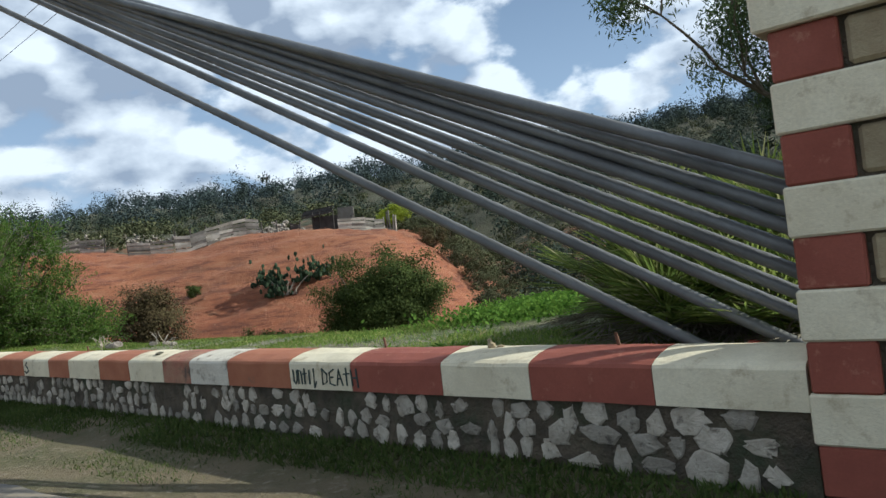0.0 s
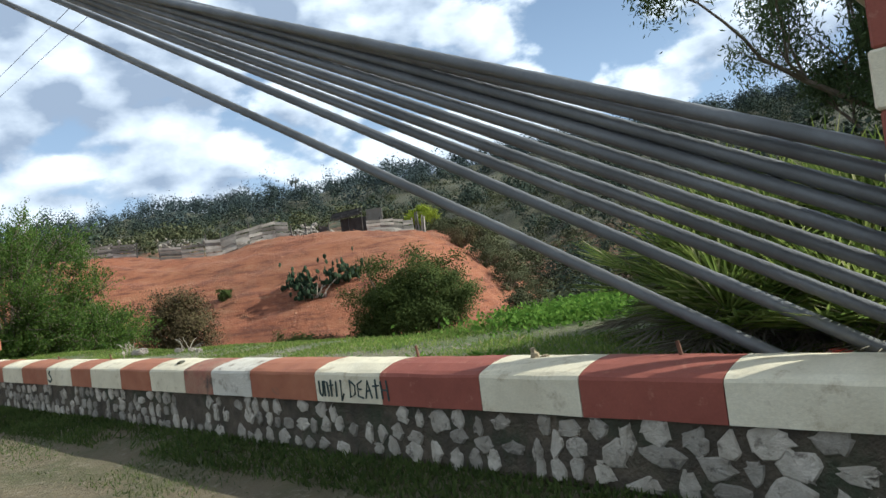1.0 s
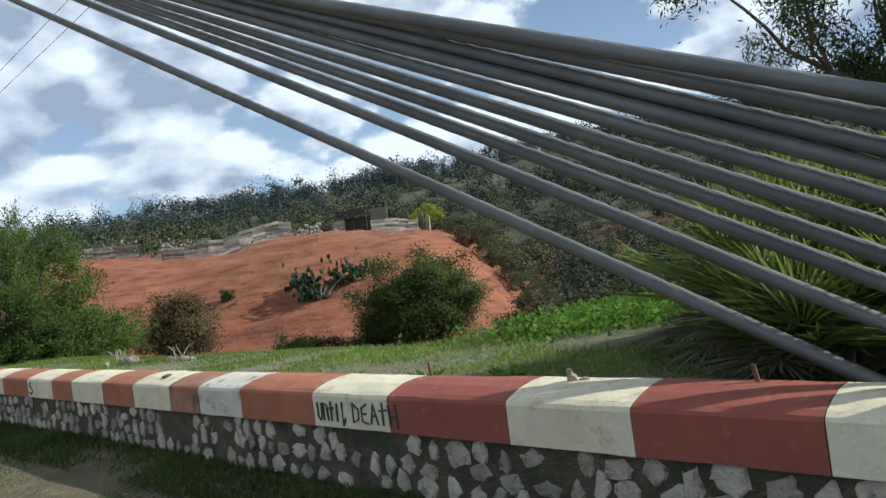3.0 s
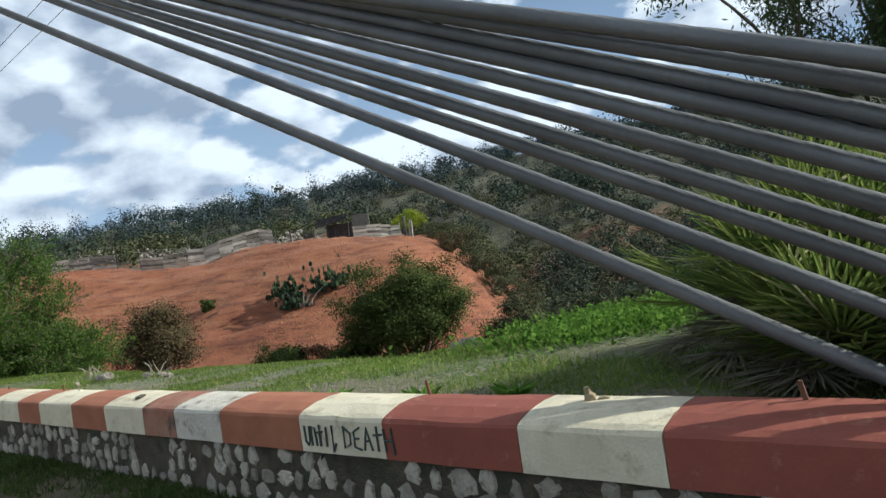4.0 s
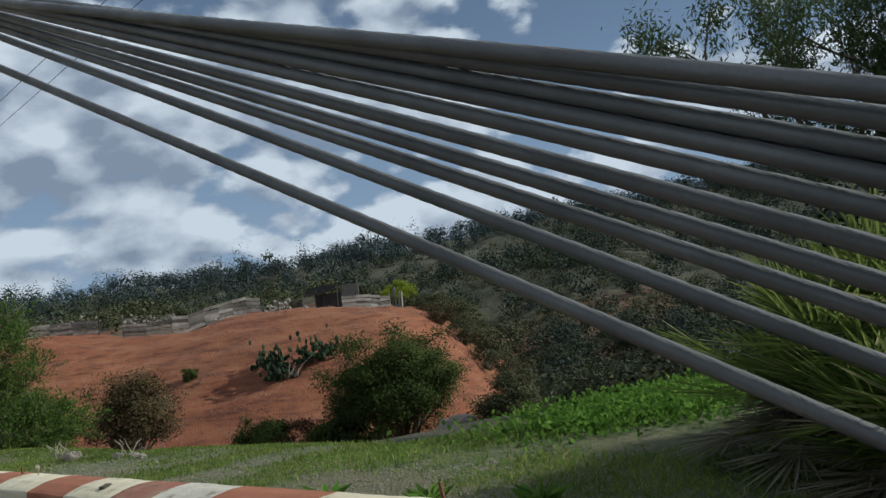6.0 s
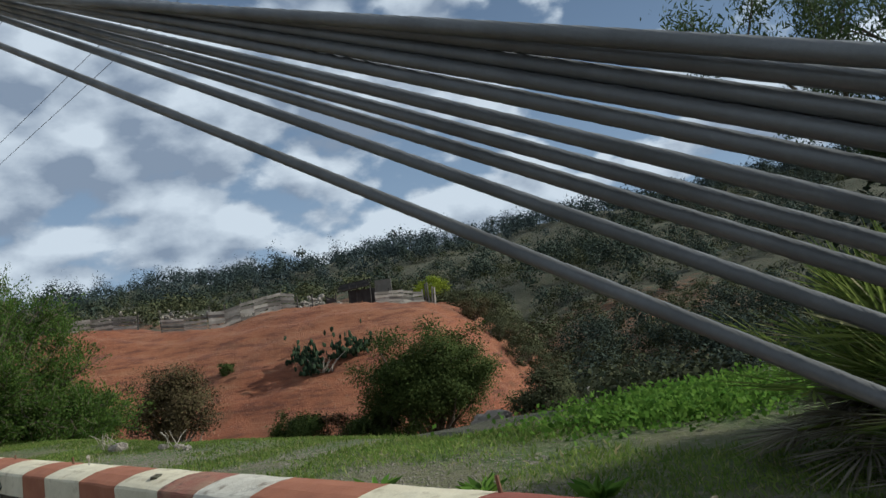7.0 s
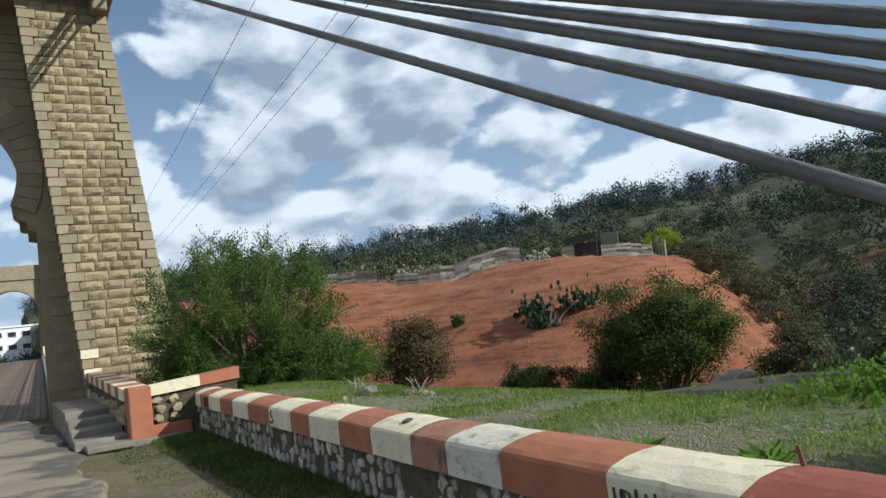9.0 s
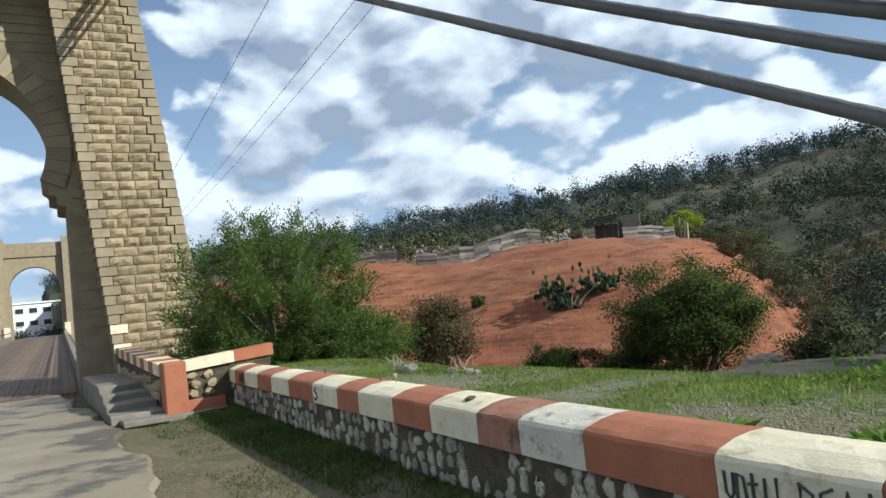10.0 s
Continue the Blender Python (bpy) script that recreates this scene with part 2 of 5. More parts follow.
M_FENCE_PALE = mat("pale_fence_board", (0.50, 0.46, 0.39), (0.28, 0.25, 0.2), 0.9, 1.2, 12, 0.5, 0.03, vary=0.5)
M_PLASTIC = mat("red_plastic", (0.7, 0.08, 0.05), None, 0.4, 5, 40, 0.1, 0.002)


# ---- builders ----
ROOT = {}


def obj(name, V, F, material, origin=(0, 0, 0), smooth=False):
    me = bpy.data.meshes.new(name)
    o = Vector(origin)
    V = np.asarray(V, dtype=float).reshape(-1, 3) - np.array(o)
    me.from_pydata(V.tolist(), [], F if isinstance(F, list) else np.asarray(F).tolist())
    me.materials.append(material)
    if smooth:
        me.polygons.foreach_set("use_smooth", [True] * len(me.polygons))
    me.update()
    ob = new(name, me)
    ob.location = o
    return ob


def thing(name, loc, label, category, group="", kind=""):
    e = new(name)
    e.location = Vector(loc)
    e.empty_display_size = 0.1
    ROOT[e] = Vector(loc)
    return tagged(e, label, category, group, kind)


def part(name, VF, material, parent, label="", smooth=False):
    V, F = VF
    root = parent
    while root.parent:
        root = root.parent
    base = ROOT[root] if root in ROOT else root.location
    ob = obj(name, np.asarray(V, dtype=float).reshape(-1, 3) - np.array(base), F, material, smooth=smooth)
    ob.parent = parent
    return tagged(ob, label)


def single(name, VF, material, loc, label, category, group="", kind="", smooth=False):
    ob = obj(name, VF[0], VF[1], material, loc, smooth)
    ROOT[ob] = Vector(loc)
    return tagged(ob, label, category, group, kind)


def join(*items):
    V, F, k = [], [], 0
    for v, f in items:
        v = np.asarray(v, dtype=float).reshape(-1, 3)
        V.append(v)
        F += [[i + k for i in q] for q in f]
        k += len(v)
    return np.concatenate(V), F


def box(s0, s1, r0, r1, z0, z1, ch=0.0, f=W):
    """A block along the wall's axes with chamfered edges."""
    if ch <= 0:
        V = [f(s, r, z) for s in (s0, s1) for r in (r0, r1) for z in (z0, z1)]
        return V, [[0, 1, 3, 2], [4, 6, 7, 5], [0, 4, 5, 1], [2, 3, 7, 6], [0, 2, 6, 4], [1, 5, 7, 3]]
    bm = bmesh.new()
    V = [bm.verts.new(f(s, r, z)) for s in (s0, s1) for r in (r0, r1) for z in (z0, z1)]
    for q in [[0, 1, 3, 2], [4, 6, 7, 5], [0, 4, 5, 1], [2, 3, 7, 6], [0, 2, 6, 4], [1, 5, 7, 3]]:
        bm.faces.new([V[i] for i in q])
    bmesh.ops.recalc_face_normals(bm, faces=bm.faces[:])
    bmesh.ops.bevel(bm, geom=bm.edges[:], offset=ch, segments=1, affect="EDGES")
    bm.verts.index_update()
    out = [v.co.copy() for v in bm.verts], [[v.index for v in fc.verts] for fc in bm.faces]
    bm.free()
    return out


def tube(pts, radii, n=6, cap=True):
    pts = [Vector(p) for p in pts]
    V, F = [], []
    for i, p in enumerate(pts):
        d = (pts[min(i + 1, len(pts) - 1)] - pts[max(i - 1, 0)]).normalized()
        a = d.cross(Vector((0, 0, 1)))
        if a.length < 1e-3:
            a = Vector((1, 0, 0))
        a.normalize()
        b = d.cross(a)
        for k in range(n):
            t = 2 * math.pi * k / n
            V.append(p + (a * math.cos(t) + b * math.sin(t)) * radii[i])
    for i in range(len(pts) - 1):
        for k in range(n):
            F.append([i * n + k, i * n + (k + 1) % n, (i + 1) * n + (k + 1) % n, (i + 1) * n + k])
    if cap:
        F += [list(range(n))[::-1], [(len(pts) - 1) * n + k for k in range(n)]]
    return V, F


def leaves(C, size, rng, aspect=0.45, up=0.0, spread=1.0, dirs=None, nrm=None):
    """Small folded blades at the places C: each one four corners, turned at random or along dirs."""
    C = np.asarray(C)
    n = len(C)
    d = rng.normal(size=(n, 3)) * spread if dirs is None else np.asarray(dirs) + rng.normal(size=(n, 3)) * 0.25 * spread
    d[:, 2] += up
    d /= np.linalg.norm(d, axis=1)[:, None] + 1e-9
    if nrm is None:
        e = np.cross(d, rng.normal(size=(n, 3)))
    else:
        q = nrm / (np.linalg.norm(nrm, axis=1)[:, None] + 1e-9) + rng.normal(size=(n, 3)) * 0.38
        q /= np.linalg.norm(q, axis=1)[:, None]
        d = d - q * (d * q).sum(1)[:, None]
        d /= np.linalg.norm(d, axis=1)[:, None] + 1e-9
        e = np.cross(q, d)
    e /= np.linalg.norm(e, axis=1)[:, None] + 1e-9
    ln = (size * rng.uniform(0.6, 1.35, n))[:, None]
    V = np.empty((n, 4, 3))
    V[:, 0] = C - d * ln * 0.5
    V[:, 1] = C + e * ln * aspect * 0.5
    V[:, 2] = C + d * ln * 0.5
    V[:, 3] = C - e * ln * aspect * 0.5
    return V.reshape(-1, 3), np.arange(n * 4).reshape(n, 4)


def blob(c, rad, rng, sub=2, rough=0.25, flat=1.0):
    """An uneven lump of rock."""
    bm = bmesh.new()
    bmesh.ops.create_icosphere(bm, subdivisions=sub, radius=1.0)
    off = Vector(rng.uniform(-50, 50, 3))
    for v in bm.verts:
        k = 1 + rough * 2 * noise.noise(v.co * 1.3 + off) + rough * noise.noise(v.co * 3.1 + off)
        v.co = Vector((v.co.x * rad[0], v.co.y * rad[1], v.co.z * rad[2])) * k
    out = [v.co + Vector(c) for v in bm.verts], [[v.index for v in f.verts] for f in bm.faces]
    bm.free()
    return out


def branch_tree(base, height, spread, rng, limbs=7, lean=(0, 0), r0=0.12, levels=3, low=0.15, twig=1.0):
    """A forked skeleton: tubes of wood and the tips on which leaves sit."""
    base = Vector(base)
    tubes, tips = [], []

    def grow(p, d, ln, rad, lev):
        pts, q, dd = [p], p, d.copy()
        for i in range(3):
            dd = (dd + Vector(rng.normal(size=3)) * 0.16 + Vector((0, 0, 0.05))).normalized()
            q = q + dd * ln / 3
            pts.append(q)
        tubes.append((pts, [rad, rad * 0.85, rad * 0.7, rad * 0.5], lev))
        if lev >= levels:
            tips.append((q, dd))
            tips.append((pts[2], dd))
            return
        for i in range(3 if lev else limbs):
            a = rng.uniform(0, 2 * math.pi)
            o = Vector((math.cos(a), math.sin(a), 0)) * spread
            start = pts[rng.integers(1, 4)] if lev else p + (q - p) * rng.uniform(low, 1)
            nd = (dd * 0.7 + o * rng.uniform(0.4, 1.1) + Vector((0, 0, rng.uniform(-0.1, 0.5)))).normalized()
            grow(start, nd, ln * rng.uniform(0.55, 0.8), rad * 0.5, lev + 1)

    grow(base, Vector((lean[0], lean[1], 1)).normalized(), height * 0.45, r0, 0)
    return tubes, tips


# ---- ground ----
def sstep(a, b, x):
    t = np.clip((x - a) / (b - a), 0, 1)
    return t * t * (3 - 2 * t)


def smax(a, b, k):
    h = np.clip(0.5 + 0.5 * (a - b) / k, 0, 1)
    return b + (a - b) * h + k * h * (1 - h)


def fbm(x, y, f, oct=4, seed=0.0):
    out, amp = np.zeros_like(x), 1.0
    for o in range(oct):
        a = 1.7 * o + seed
        out += amp * (np.sin(f * x * 1.0 + 1.3 * np.sin(f * 0.7 * y + a) + a * 2.1) * np.cos(f * y * 1.1 + 1.1 * np.sin(f * 0.8 * x + a * 1.7)))
        f, amp = f * 2.03, amp * 0.5
    return out


def edge_r(s):
    """How far out the grass terrace behind the wall reaches."""
    return 6.55 + 7.0 * sstep(7.0, 4.2, s) + 3.0 * sstep(4.2, -3.0, s) + 0.2 * np.sin(s * 0.9)


def wall_shift(s):
    return 0.0315 * np.clip(s, -6.0, 17.3)


def height(s, r):
    back_r = 4.3 + wall_shift(s)
    x, y = U.x * s + N.x * r, U.y * s + N.y * r
    wob = fbm(x, y, 0.09, 4)
    small = fbm(x, y, 0.55, 3, 2.0)
    # the terrace behind the wall, falling into the ravine
    e = edge_r(s)
    out = np.maximum(r - e, 0)
    bank = 0.55 - 1.15 * sstep(0, 5.5, out) - 0.068 * out - 0.11 * np.maximum(out - 19, 0) + 0.03 * small * sstep(4.6, 5.2, r)
    bank = bank - 0.25 * np.maximum(s - 17.5, 0) * sstep(4.3, 5.5, r)
    floor = -6.0 + 0.5 * wob
    # the red mound
    crest = 4.6 + 0.35 * np.sin(x * 0.33) - 0.02 * (x + 15)
    front = sstep(36.0, 60.5 + 1.2 * np.sin(x * 0.25), y)
    rightfall = sstep(9.0, -5.0, x + 0.12 * (62 - y)) 
    mound = -6.0 + (crest + 6.0) * (0.25 * front + 0.75 * front ** 1.35) * rightfall + 0.16 * small * sstep(38, 44, y) + 0.3 * wob * sstep(38, 50, y) * sstep(66, 56, y)
    back = sstep(62, 82, y) * 2.2 * (1 - 0.9 * sstep(-10, -3, x))
    mound = mound + back * rightfall + 0.13 * np.sin(y * 2.6 + 2.2 * wob + 0.5 * np.sin(x * 0.4)) * sstep(40, 44, y) * sstep(61.5, 59.5, y) * rightfall
    # the wooded hillside
    ridge = 27.0 + 3.2 * sstep(-60, 20, x) + 3.6 * sstep(20, 130, x) + 3.0 * sstep(130, 400, x) - 6 * sstep(-150, -400, x)
    k = sstep(58 - 14 * sstep(-5, 25, x), 255, y + 0.25 * np.maximum(x, 0))
    hill = -5.5 + (ridge + 5.5) * k ** 0.8 + wob * 1.6 * sstep(60, 130, y)
    hill = hill * sstep(900, 300, y) + (-5) * (1 - sstep(900, 300, y))
    z = smax(smax(mound, hill, 1.2), floor, 1.0)
    z = np.where(r > back_r, smax(bank, z, 0.6), 0.0)
    z = np.where(r > back_r, np.where(out <= 0.01, np.minimum(z, 0.62), z), z)
    road = 0.02 * small * sstep(2.6, 3.2, r) - 0.10 * sstep(-4, -9, r) - 0.07 * sstep(4.1, 3.3, r) * sstep(2.2, 2.9, r)
    z = np.where(r <= back_r, road, z)
    # under the bridge the river bed lies deep
    gap = sstep(26.5, 40, s) * sstep(120, 104, s) * sstep(16, 4, r)
    return np.where(r < 18, z * (1 - gap) - 11 * gap, z)


def spaced(marks, steps):
    out = []
    for (a, b), n in zip(zip(marks[:-1], marks[1:]), steps):
        out += list(np.linspace(a, b, n, endpoint=False))
    return np.array(out + [marks[-1]])


gs = spaced([-1500, -400, -120, -40, -6, 20, 70, 130, 400, 1500], [8, 14, 30, 34, 84, 84, 50, 26, 8])
gr = spaced([-1500, -200, -12, 2.3, 4.2, 4.4, 12, 30, 80, 160, 400, 1500], [6, 12, 16, 12, 1, 40, 46, 90, 50, 40, 10])
GS, GR = np.meshgrid(gs, gr, indexing="ij")
GR = GR + wall_shift(GS) * sstep(-3.0, 2.3, GR) * sstep(14.0, 4.6, GR)
GZ = height(GS, GR)
GX, GY = U.x * GS + N.x * GR, U.y * GS + N.y * GR
ni, nj = GS.shape
gi = np.arange(ni * nj).reshape(ni, nj)
GF = np.stack([gi[:-1, :-1], gi[1:, :-1], gi[1:, 1:], gi[:-1, 1:]], -1).reshape(-1, 4)
ground_mat = bpy.data.materials.new("earth_and_grass")
ground = obj("ground", np.stack([GX, GY, GZ], -1).reshape(-1, 3), GF, ground_mat, smooth=True)
tagged(ground, "rough ground of grass, pale gravel and bare red earth", "ground", kind="structure")
red = sstep(38, 42, GY) * sstep(64.5, 61.5, GY + 0.6 * np.sin(GX * 0.8)) * sstep(13, 6, GX + 0.15 * (62 - GY)) * sstep(-75, -55, GX)
red = np.maximum(red, 0.45 * sstep(60, 66, GY) * sstep(85, 70, GY) * sstep(10, -2, GX))
red = np.maximum(red, 0.46 * sstep(58, 62, GY) * sstep(112, 92, GY) * sstep(-4, 3, GX) * sstep(40, 26, GX))
red = np.maximum(red, 0.62 * sstep(58, 62, GY) * sstep(84, 74, GY) * sstep(-7, -4, GX) * sstep(12, 7, GX))
red = np.maximum(red, 0.5 * sstep(26, 31, GY) * sstep(0.3, -2.5, GZ) * sstep(12, 4, GX))
lawn = sstep(4.25, 4.45, GR - wall_shift(GS)) * sstep(14, 8, GR - edge_r(GS) + 6) * sstep(-60, -30, GS) * sstep(60, 30, GS)
verge = sstep(4.45, 4.25, GR - wall_shift(GS)) * sstep(-14, -9, GR)
for nm, val in (("red", red), ("lawn", lawn), ("verge", verge)):
    at = ground.data.attributes.new(nm, "FLOAT", "POINT")
    at.data.foreach_set("value", val.reshape(-1).astype(np.float32))
ground_mat.use_nodes = True
nt = ground_mat.node_tree
gb = nt.nodes["Principled BSDF"]
gb.inputs["Roughness"].default_value = 0.95
gpos = nt.nodes.new("ShaderNodeNewGeometry")


def g_noise(sc, det=5.0, ro=0.6):
    nd = nt.nodes.new("ShaderNodeTexNoise")
    nd.inputs["Scale"].default_value, nd.inputs["Detail"].default_value, nd.inputs["Roughness"].default_value = sc, det, ro
    nt.links.new(gpos.outputs["Position"], nd.inputs["Vector"])
    return nd.outputs[0]


def g_range(v, lo, hi, a=0.0, c=1.0):
    nd = nt.nodes.new("ShaderNodeMapRange")
    nt.links.new(v, nd.inputs[0])
    for i, q in zip((1, 2, 3, 4), (lo, hi, a, c)):
        nd.inputs[i].default_value = q
    return nd.outputs[0]


def g_mix(f, a, c):
    nd = nt.nodes.new("ShaderNodeMix")
    nd.data_type = "RGBA"
    for sock, v in (("Factor", f), ("A", a), ("B", c)):
        if isinstance(v, tuple):
            nd.inputs[sock].default_value = (*v, 1)
        else:
            nt.links.new(v, nd.inputs[sock])
    return nd.outputs["Result"]


def g_attr(nm):
    nd = nt.nodes.new("ShaderNodeAttribute")
    nd.attribute_name = nm
    return nd.outputs["Fac"]


def g_soft(f, nz, w=0.35):
    """A zone's edge broken up by noise."""
    nd = nt.nodes.new("ShaderNodeMath")
    nd.operation = "MULTIPLY_ADD"
    nt.links.new(nz, nd.inputs[0])
    nd.inputs[1].default_value = w * 2
    nt.links.new(f, nd.inputs[2])
    return g_range(nd.outputs[0], 0.5 + w - 0.12, 0.5 + w + 0.12)


n_big, n_mid, n_fin = g_noise(0.12), g_noise(0.9, 6.0), g_noise(9.0, 6.0, 0.7)
c_scrub = g_mix(g_range(n_mid, 0.35, 0.65), (0.052, 0.060, 0.032), (0.085, 0.072, 0.044))
c_scrub = g_mix(g_range(n_fin, 0.4, 0.7), c_scrub, (0.06, 0.06, 0.03))
c_red = g_mix(g_range(n_mid, 0.35, 0.68), (0.265, 0.088, 0.036), (0.20, 0.062, 0.026))
c_red = g_mix(g_range(n_big, 0.4, 0.62), c_red, g_mix(g_range(n_fin, 0.3, 0.7), (0.30, 0.125, 0.057), (0.225, 0.08, 0.035)))
g_map = nt.nodes.new("ShaderNodeMapping")
g_map.inputs["Scale"].default_value = (0.45, 0.45, 3.2)
nt.links.new(gpos.outputs["Position"], g_map.inputs["Vector"])
g_str = nt.nodes.new("ShaderNodeTexNoise")
g_str.inputs["Scale"].default_value, g_str.inputs["Detail"].default_value, g_str.inputs["Roughness"].default_value = 1.0, 7.0, 0.68
nt.links.new(g_map.outputs[0], g_str.inputs["Vector"])
c_red = g_mix(g_range(g_str.outputs[0], 0.50, 0.62), c_red, (0.135, 0.045, 0.022))
c_red = g_mix(g_range(g_str.outputs[0], 0.44, 0.36), c_red, (0.28, 0.125, 0.062))
c_red = g_mix(g_range(g_noise(0.45, 6.0, 0.7), 0.56, 0.70), c_red, (0.17, 0.075, 0.035))
c_red = g_mix(g_range(n_fin, 0.60, 0.72), c_red, (0.42, 0.22, 0.12))
c_lawn = g_mix(g_range(n_mid, 0.40, 0.60), (0.095, 0.135, 0.035), (0.165, 0.16, 0.075))
c_lawn = g_mix(g_range(n_fin, 0.52, 0.66), c_lawn, (0.24, 0.21, 0.14))
c_verge = g_mix(g_range(n_mid, 0.42, 0.6), (0.17, 0.135, 0.075), (0.105, 0.10, 0.04))
c_verge = g_mix(g_range(n_fin, 0.55, 0.68), c_verge, (0.26, 0.22, 0.15))
col = g_mix(g_soft(g_attr("red"), n_mid), c_scrub, c_red)
col = g_mix(g_soft(g_attr("lawn"), n_fin, 0.25), col, c_lawn)
col = g_mix(g_soft(g_attr("verge"), n_fin, 0.15), col, c_verge)
nt.links.new(col, gb.inputs["Base Color"])
gbump = nt.nodes.new("ShaderNodeBump")
gbump.inputs["Strength"].default_value, gbump.inputs["Distance"].default_value = 1.0, 0.30
nt.links.new(g_mix(g_range(n_big, 0, 1, 0.45, 0.55), n_mid, n_fin), gbump.inputs["Height"])
nt.links.new(gbump.outputs[0], gb.inputs["Normal"])


def ground_z(x, y):
    s, r = x * U.x + y * U.y, x * N.x + y * N.y
    return float(height(np.array([s]), np.array([r]))[0])


# the road on the approach, a thin sheet with a ragged edge
rs = np.linspace(-60, 25.6, 170)
edge = 2.42 + 0.10 * np.sin(rs * 1.7) + 0.06 * np.sin(rs * 4.1 + 1) - 0.35 * sstep(17, 24, rs)
RV = [W(s, r, z) for s, e in zip(rs, edge) for r, z in ((-3.6, 0.02), (-0.4, 0.05), (e - 0.05, 0.035), (e, -0.03))]
RF = [[i * 4 + k, i * 4 + k + 1, i * 4 + k + 5, i * 4 + k + 4] for i in range(len(rs) - 1) for k in range(3)]
road = obj("road", RV, [q[::-1] for q in RF], M_ROAD)
tagged(road, "worn pale asphalt road with dark damp patches", "road", kind="structure")

# ---- the parapet wall ----
MARKS = [0.83, 1.66, 2.52, 3.29, 4.27, 5.08, 6.07, 6.77, 7.34, 8.12, 8.92, 9.82, 10.49, 11.40, 12.48, 13.43, 14.31, 15.2, 16.0, 16.7, 17.25]
rw = np.random.default_rng(5)


def wall_r(s):
    return 3.985 + 0.0315 * s


wall = thing("parapet_wall", W(8, wall_r(8), 0), "low rubble stone parapet wall with red and white painted coping", "wall")
BV = []
for s in np.linspace(0.83, 17.25, 60):
    r = wall_r(s)
    BV += [W(s, r + 0.035, -0.1), W(s, r + 0.035, 0.45), W(s, r + 0.46, 0.45), W(s, r + 0.46, -0.1)]
BF = [[i * 4 + k, i * 4 + (k + 1) % 4, i * 4 + 4 + (k + 1) % 4, i * 4 + 4 + k] for i in range(59) for k in range(4)] + [[3, 2, 1, 0], [236, 237, 238, 239]]
part("wall_core", (BV, BF), M_MORTAR, wall)


def coping(s0, s1, seed):
    """One painted length of the coping: upright face, worn arris, crowned top."""
    prof = [(0.00, 0.44), (0.0, 0.655), (0.012, 0.675), (0.05, 0.692), (0.16, 0.722), (0.28, 0.735), (0.40, 0.73), (0.47, 0.71), (0.49, 0.68), (0.49, 0.44)]
    k = max(4, int((s1 - s0) / 0.09))
    V, F = [], []
    g = 0.003
    for i in range(k + 1):
        s = s0 + g + (s1 - s0 - 2 * g) * i / k
        for j, (dr, z) in enumerate(prof):
            p = Vector((s * 2.6, j * 0.6, seed))
            w = 0.007 * noise.noise(p) + 0.004 * noise.noise(p * 3.3)
            V.append(W(s, wall_r(s) + dr + (w if 0 < j < 3 else 0), z + (w if j > 0 else 0.6 * w)))
    n = len(prof)
    F = [[i * n + j, i * n + (j + 1) % n, (i + 1) * n + (j + 1) % n, (i + 1) * n + j] for i in range(k) for j in range(n)]
    F += [list(range(n))[::-1], [k * n + j for j in range(n)]]
    return V, F


COPING = []
for i, (a, b) in enumerate(zip(MARKS[:-1], MARKS[1:])):
    white = i % 2 == 0
    m = M_WHITE if white else (M_RED if i < 5 else M_ORANGE)
    if i == 6:
        m = M_WHITE_OLD
    elif i == 7:
        m = M_RED_OLD
    COPING.append(part("coping_block", coping(a, b, 1.0), m, wall, "white painted coping" if white else "red painted coping"))
# a broken hole in the coping
part("hole", blob(W(7.72, 4.42, 0.725), (0.06, 0.11, 0.02), rw, 1), M_MORTAR, COPING[8 - 1], "dark broken hole")


def rubble(s, z, w, h, seed):
    """One rough stone standing proud of the mortar."""
    rg = np.random.default_rng(seed)
    n = 14
    V = []
    ang = np.sort(rg.uniform(0, 2 * math.pi, n) * 0.35 + np.linspace(0, 2 * math.pi, n, endpoint=False))
    rad = rg.uniform(0.66, 1.22, n)
    rad = 0.76 * rad + 0.12 * np.roll(rad, 1) + 0.12 * np.roll(rad, -1)
    for depth, k in ((0.05, 1.04), (0.004, 1.0), (-0.010, 0.86)):
        for a, q in zip(ang, rad):
            ds, dz = math.cos(a) * w * 0.5 * q * k, math.sin(a) * h * 0.5 * q * k
            V.append(W(s + ds, wall_r(s + ds) + 0.03 + depth + rg.uniform(-0.006, 0.006), z + dz))
    V.append(W(s, wall_r(s) + 0.016, z))
    F = [[j * n + i, j * n + (i + 1) % n, (j + 1) * n + (i + 1) % n, (j + 1) * n + i] for j in range(2) for i in range(n)]
    F += [[2 * n + i, 2 * n + (i + 1) % n, 3 * n] for i in range(n)]
    return V, F


cnt = 0
for row, zc in enumerate((0.09, 0.225, 0.355)):
    s = 0.95 + 0.07 * row
    while s < 16.9:
        big_ = 1.35 if s < 2.4 else 1.0
        w = rw.uniform(0.08, 0.19) * big_
        h = rw.uniform(0.10, 0.20) * (1.12 if big_ > 1 else 1)
        if rw.uniform() < (0.9 if s < 9 else 0.72) and not (6.95 < s < 7.5 and row > 0):
            part("rubble_stone", rubble(s + w / 2, zc + rw.uniform(-0.035, 0.03), w * 1.06, h * 1.02, cnt), M_STONE, wall)
        cnt += 1
        s += w + rw.uniform(0.02, 0.085)

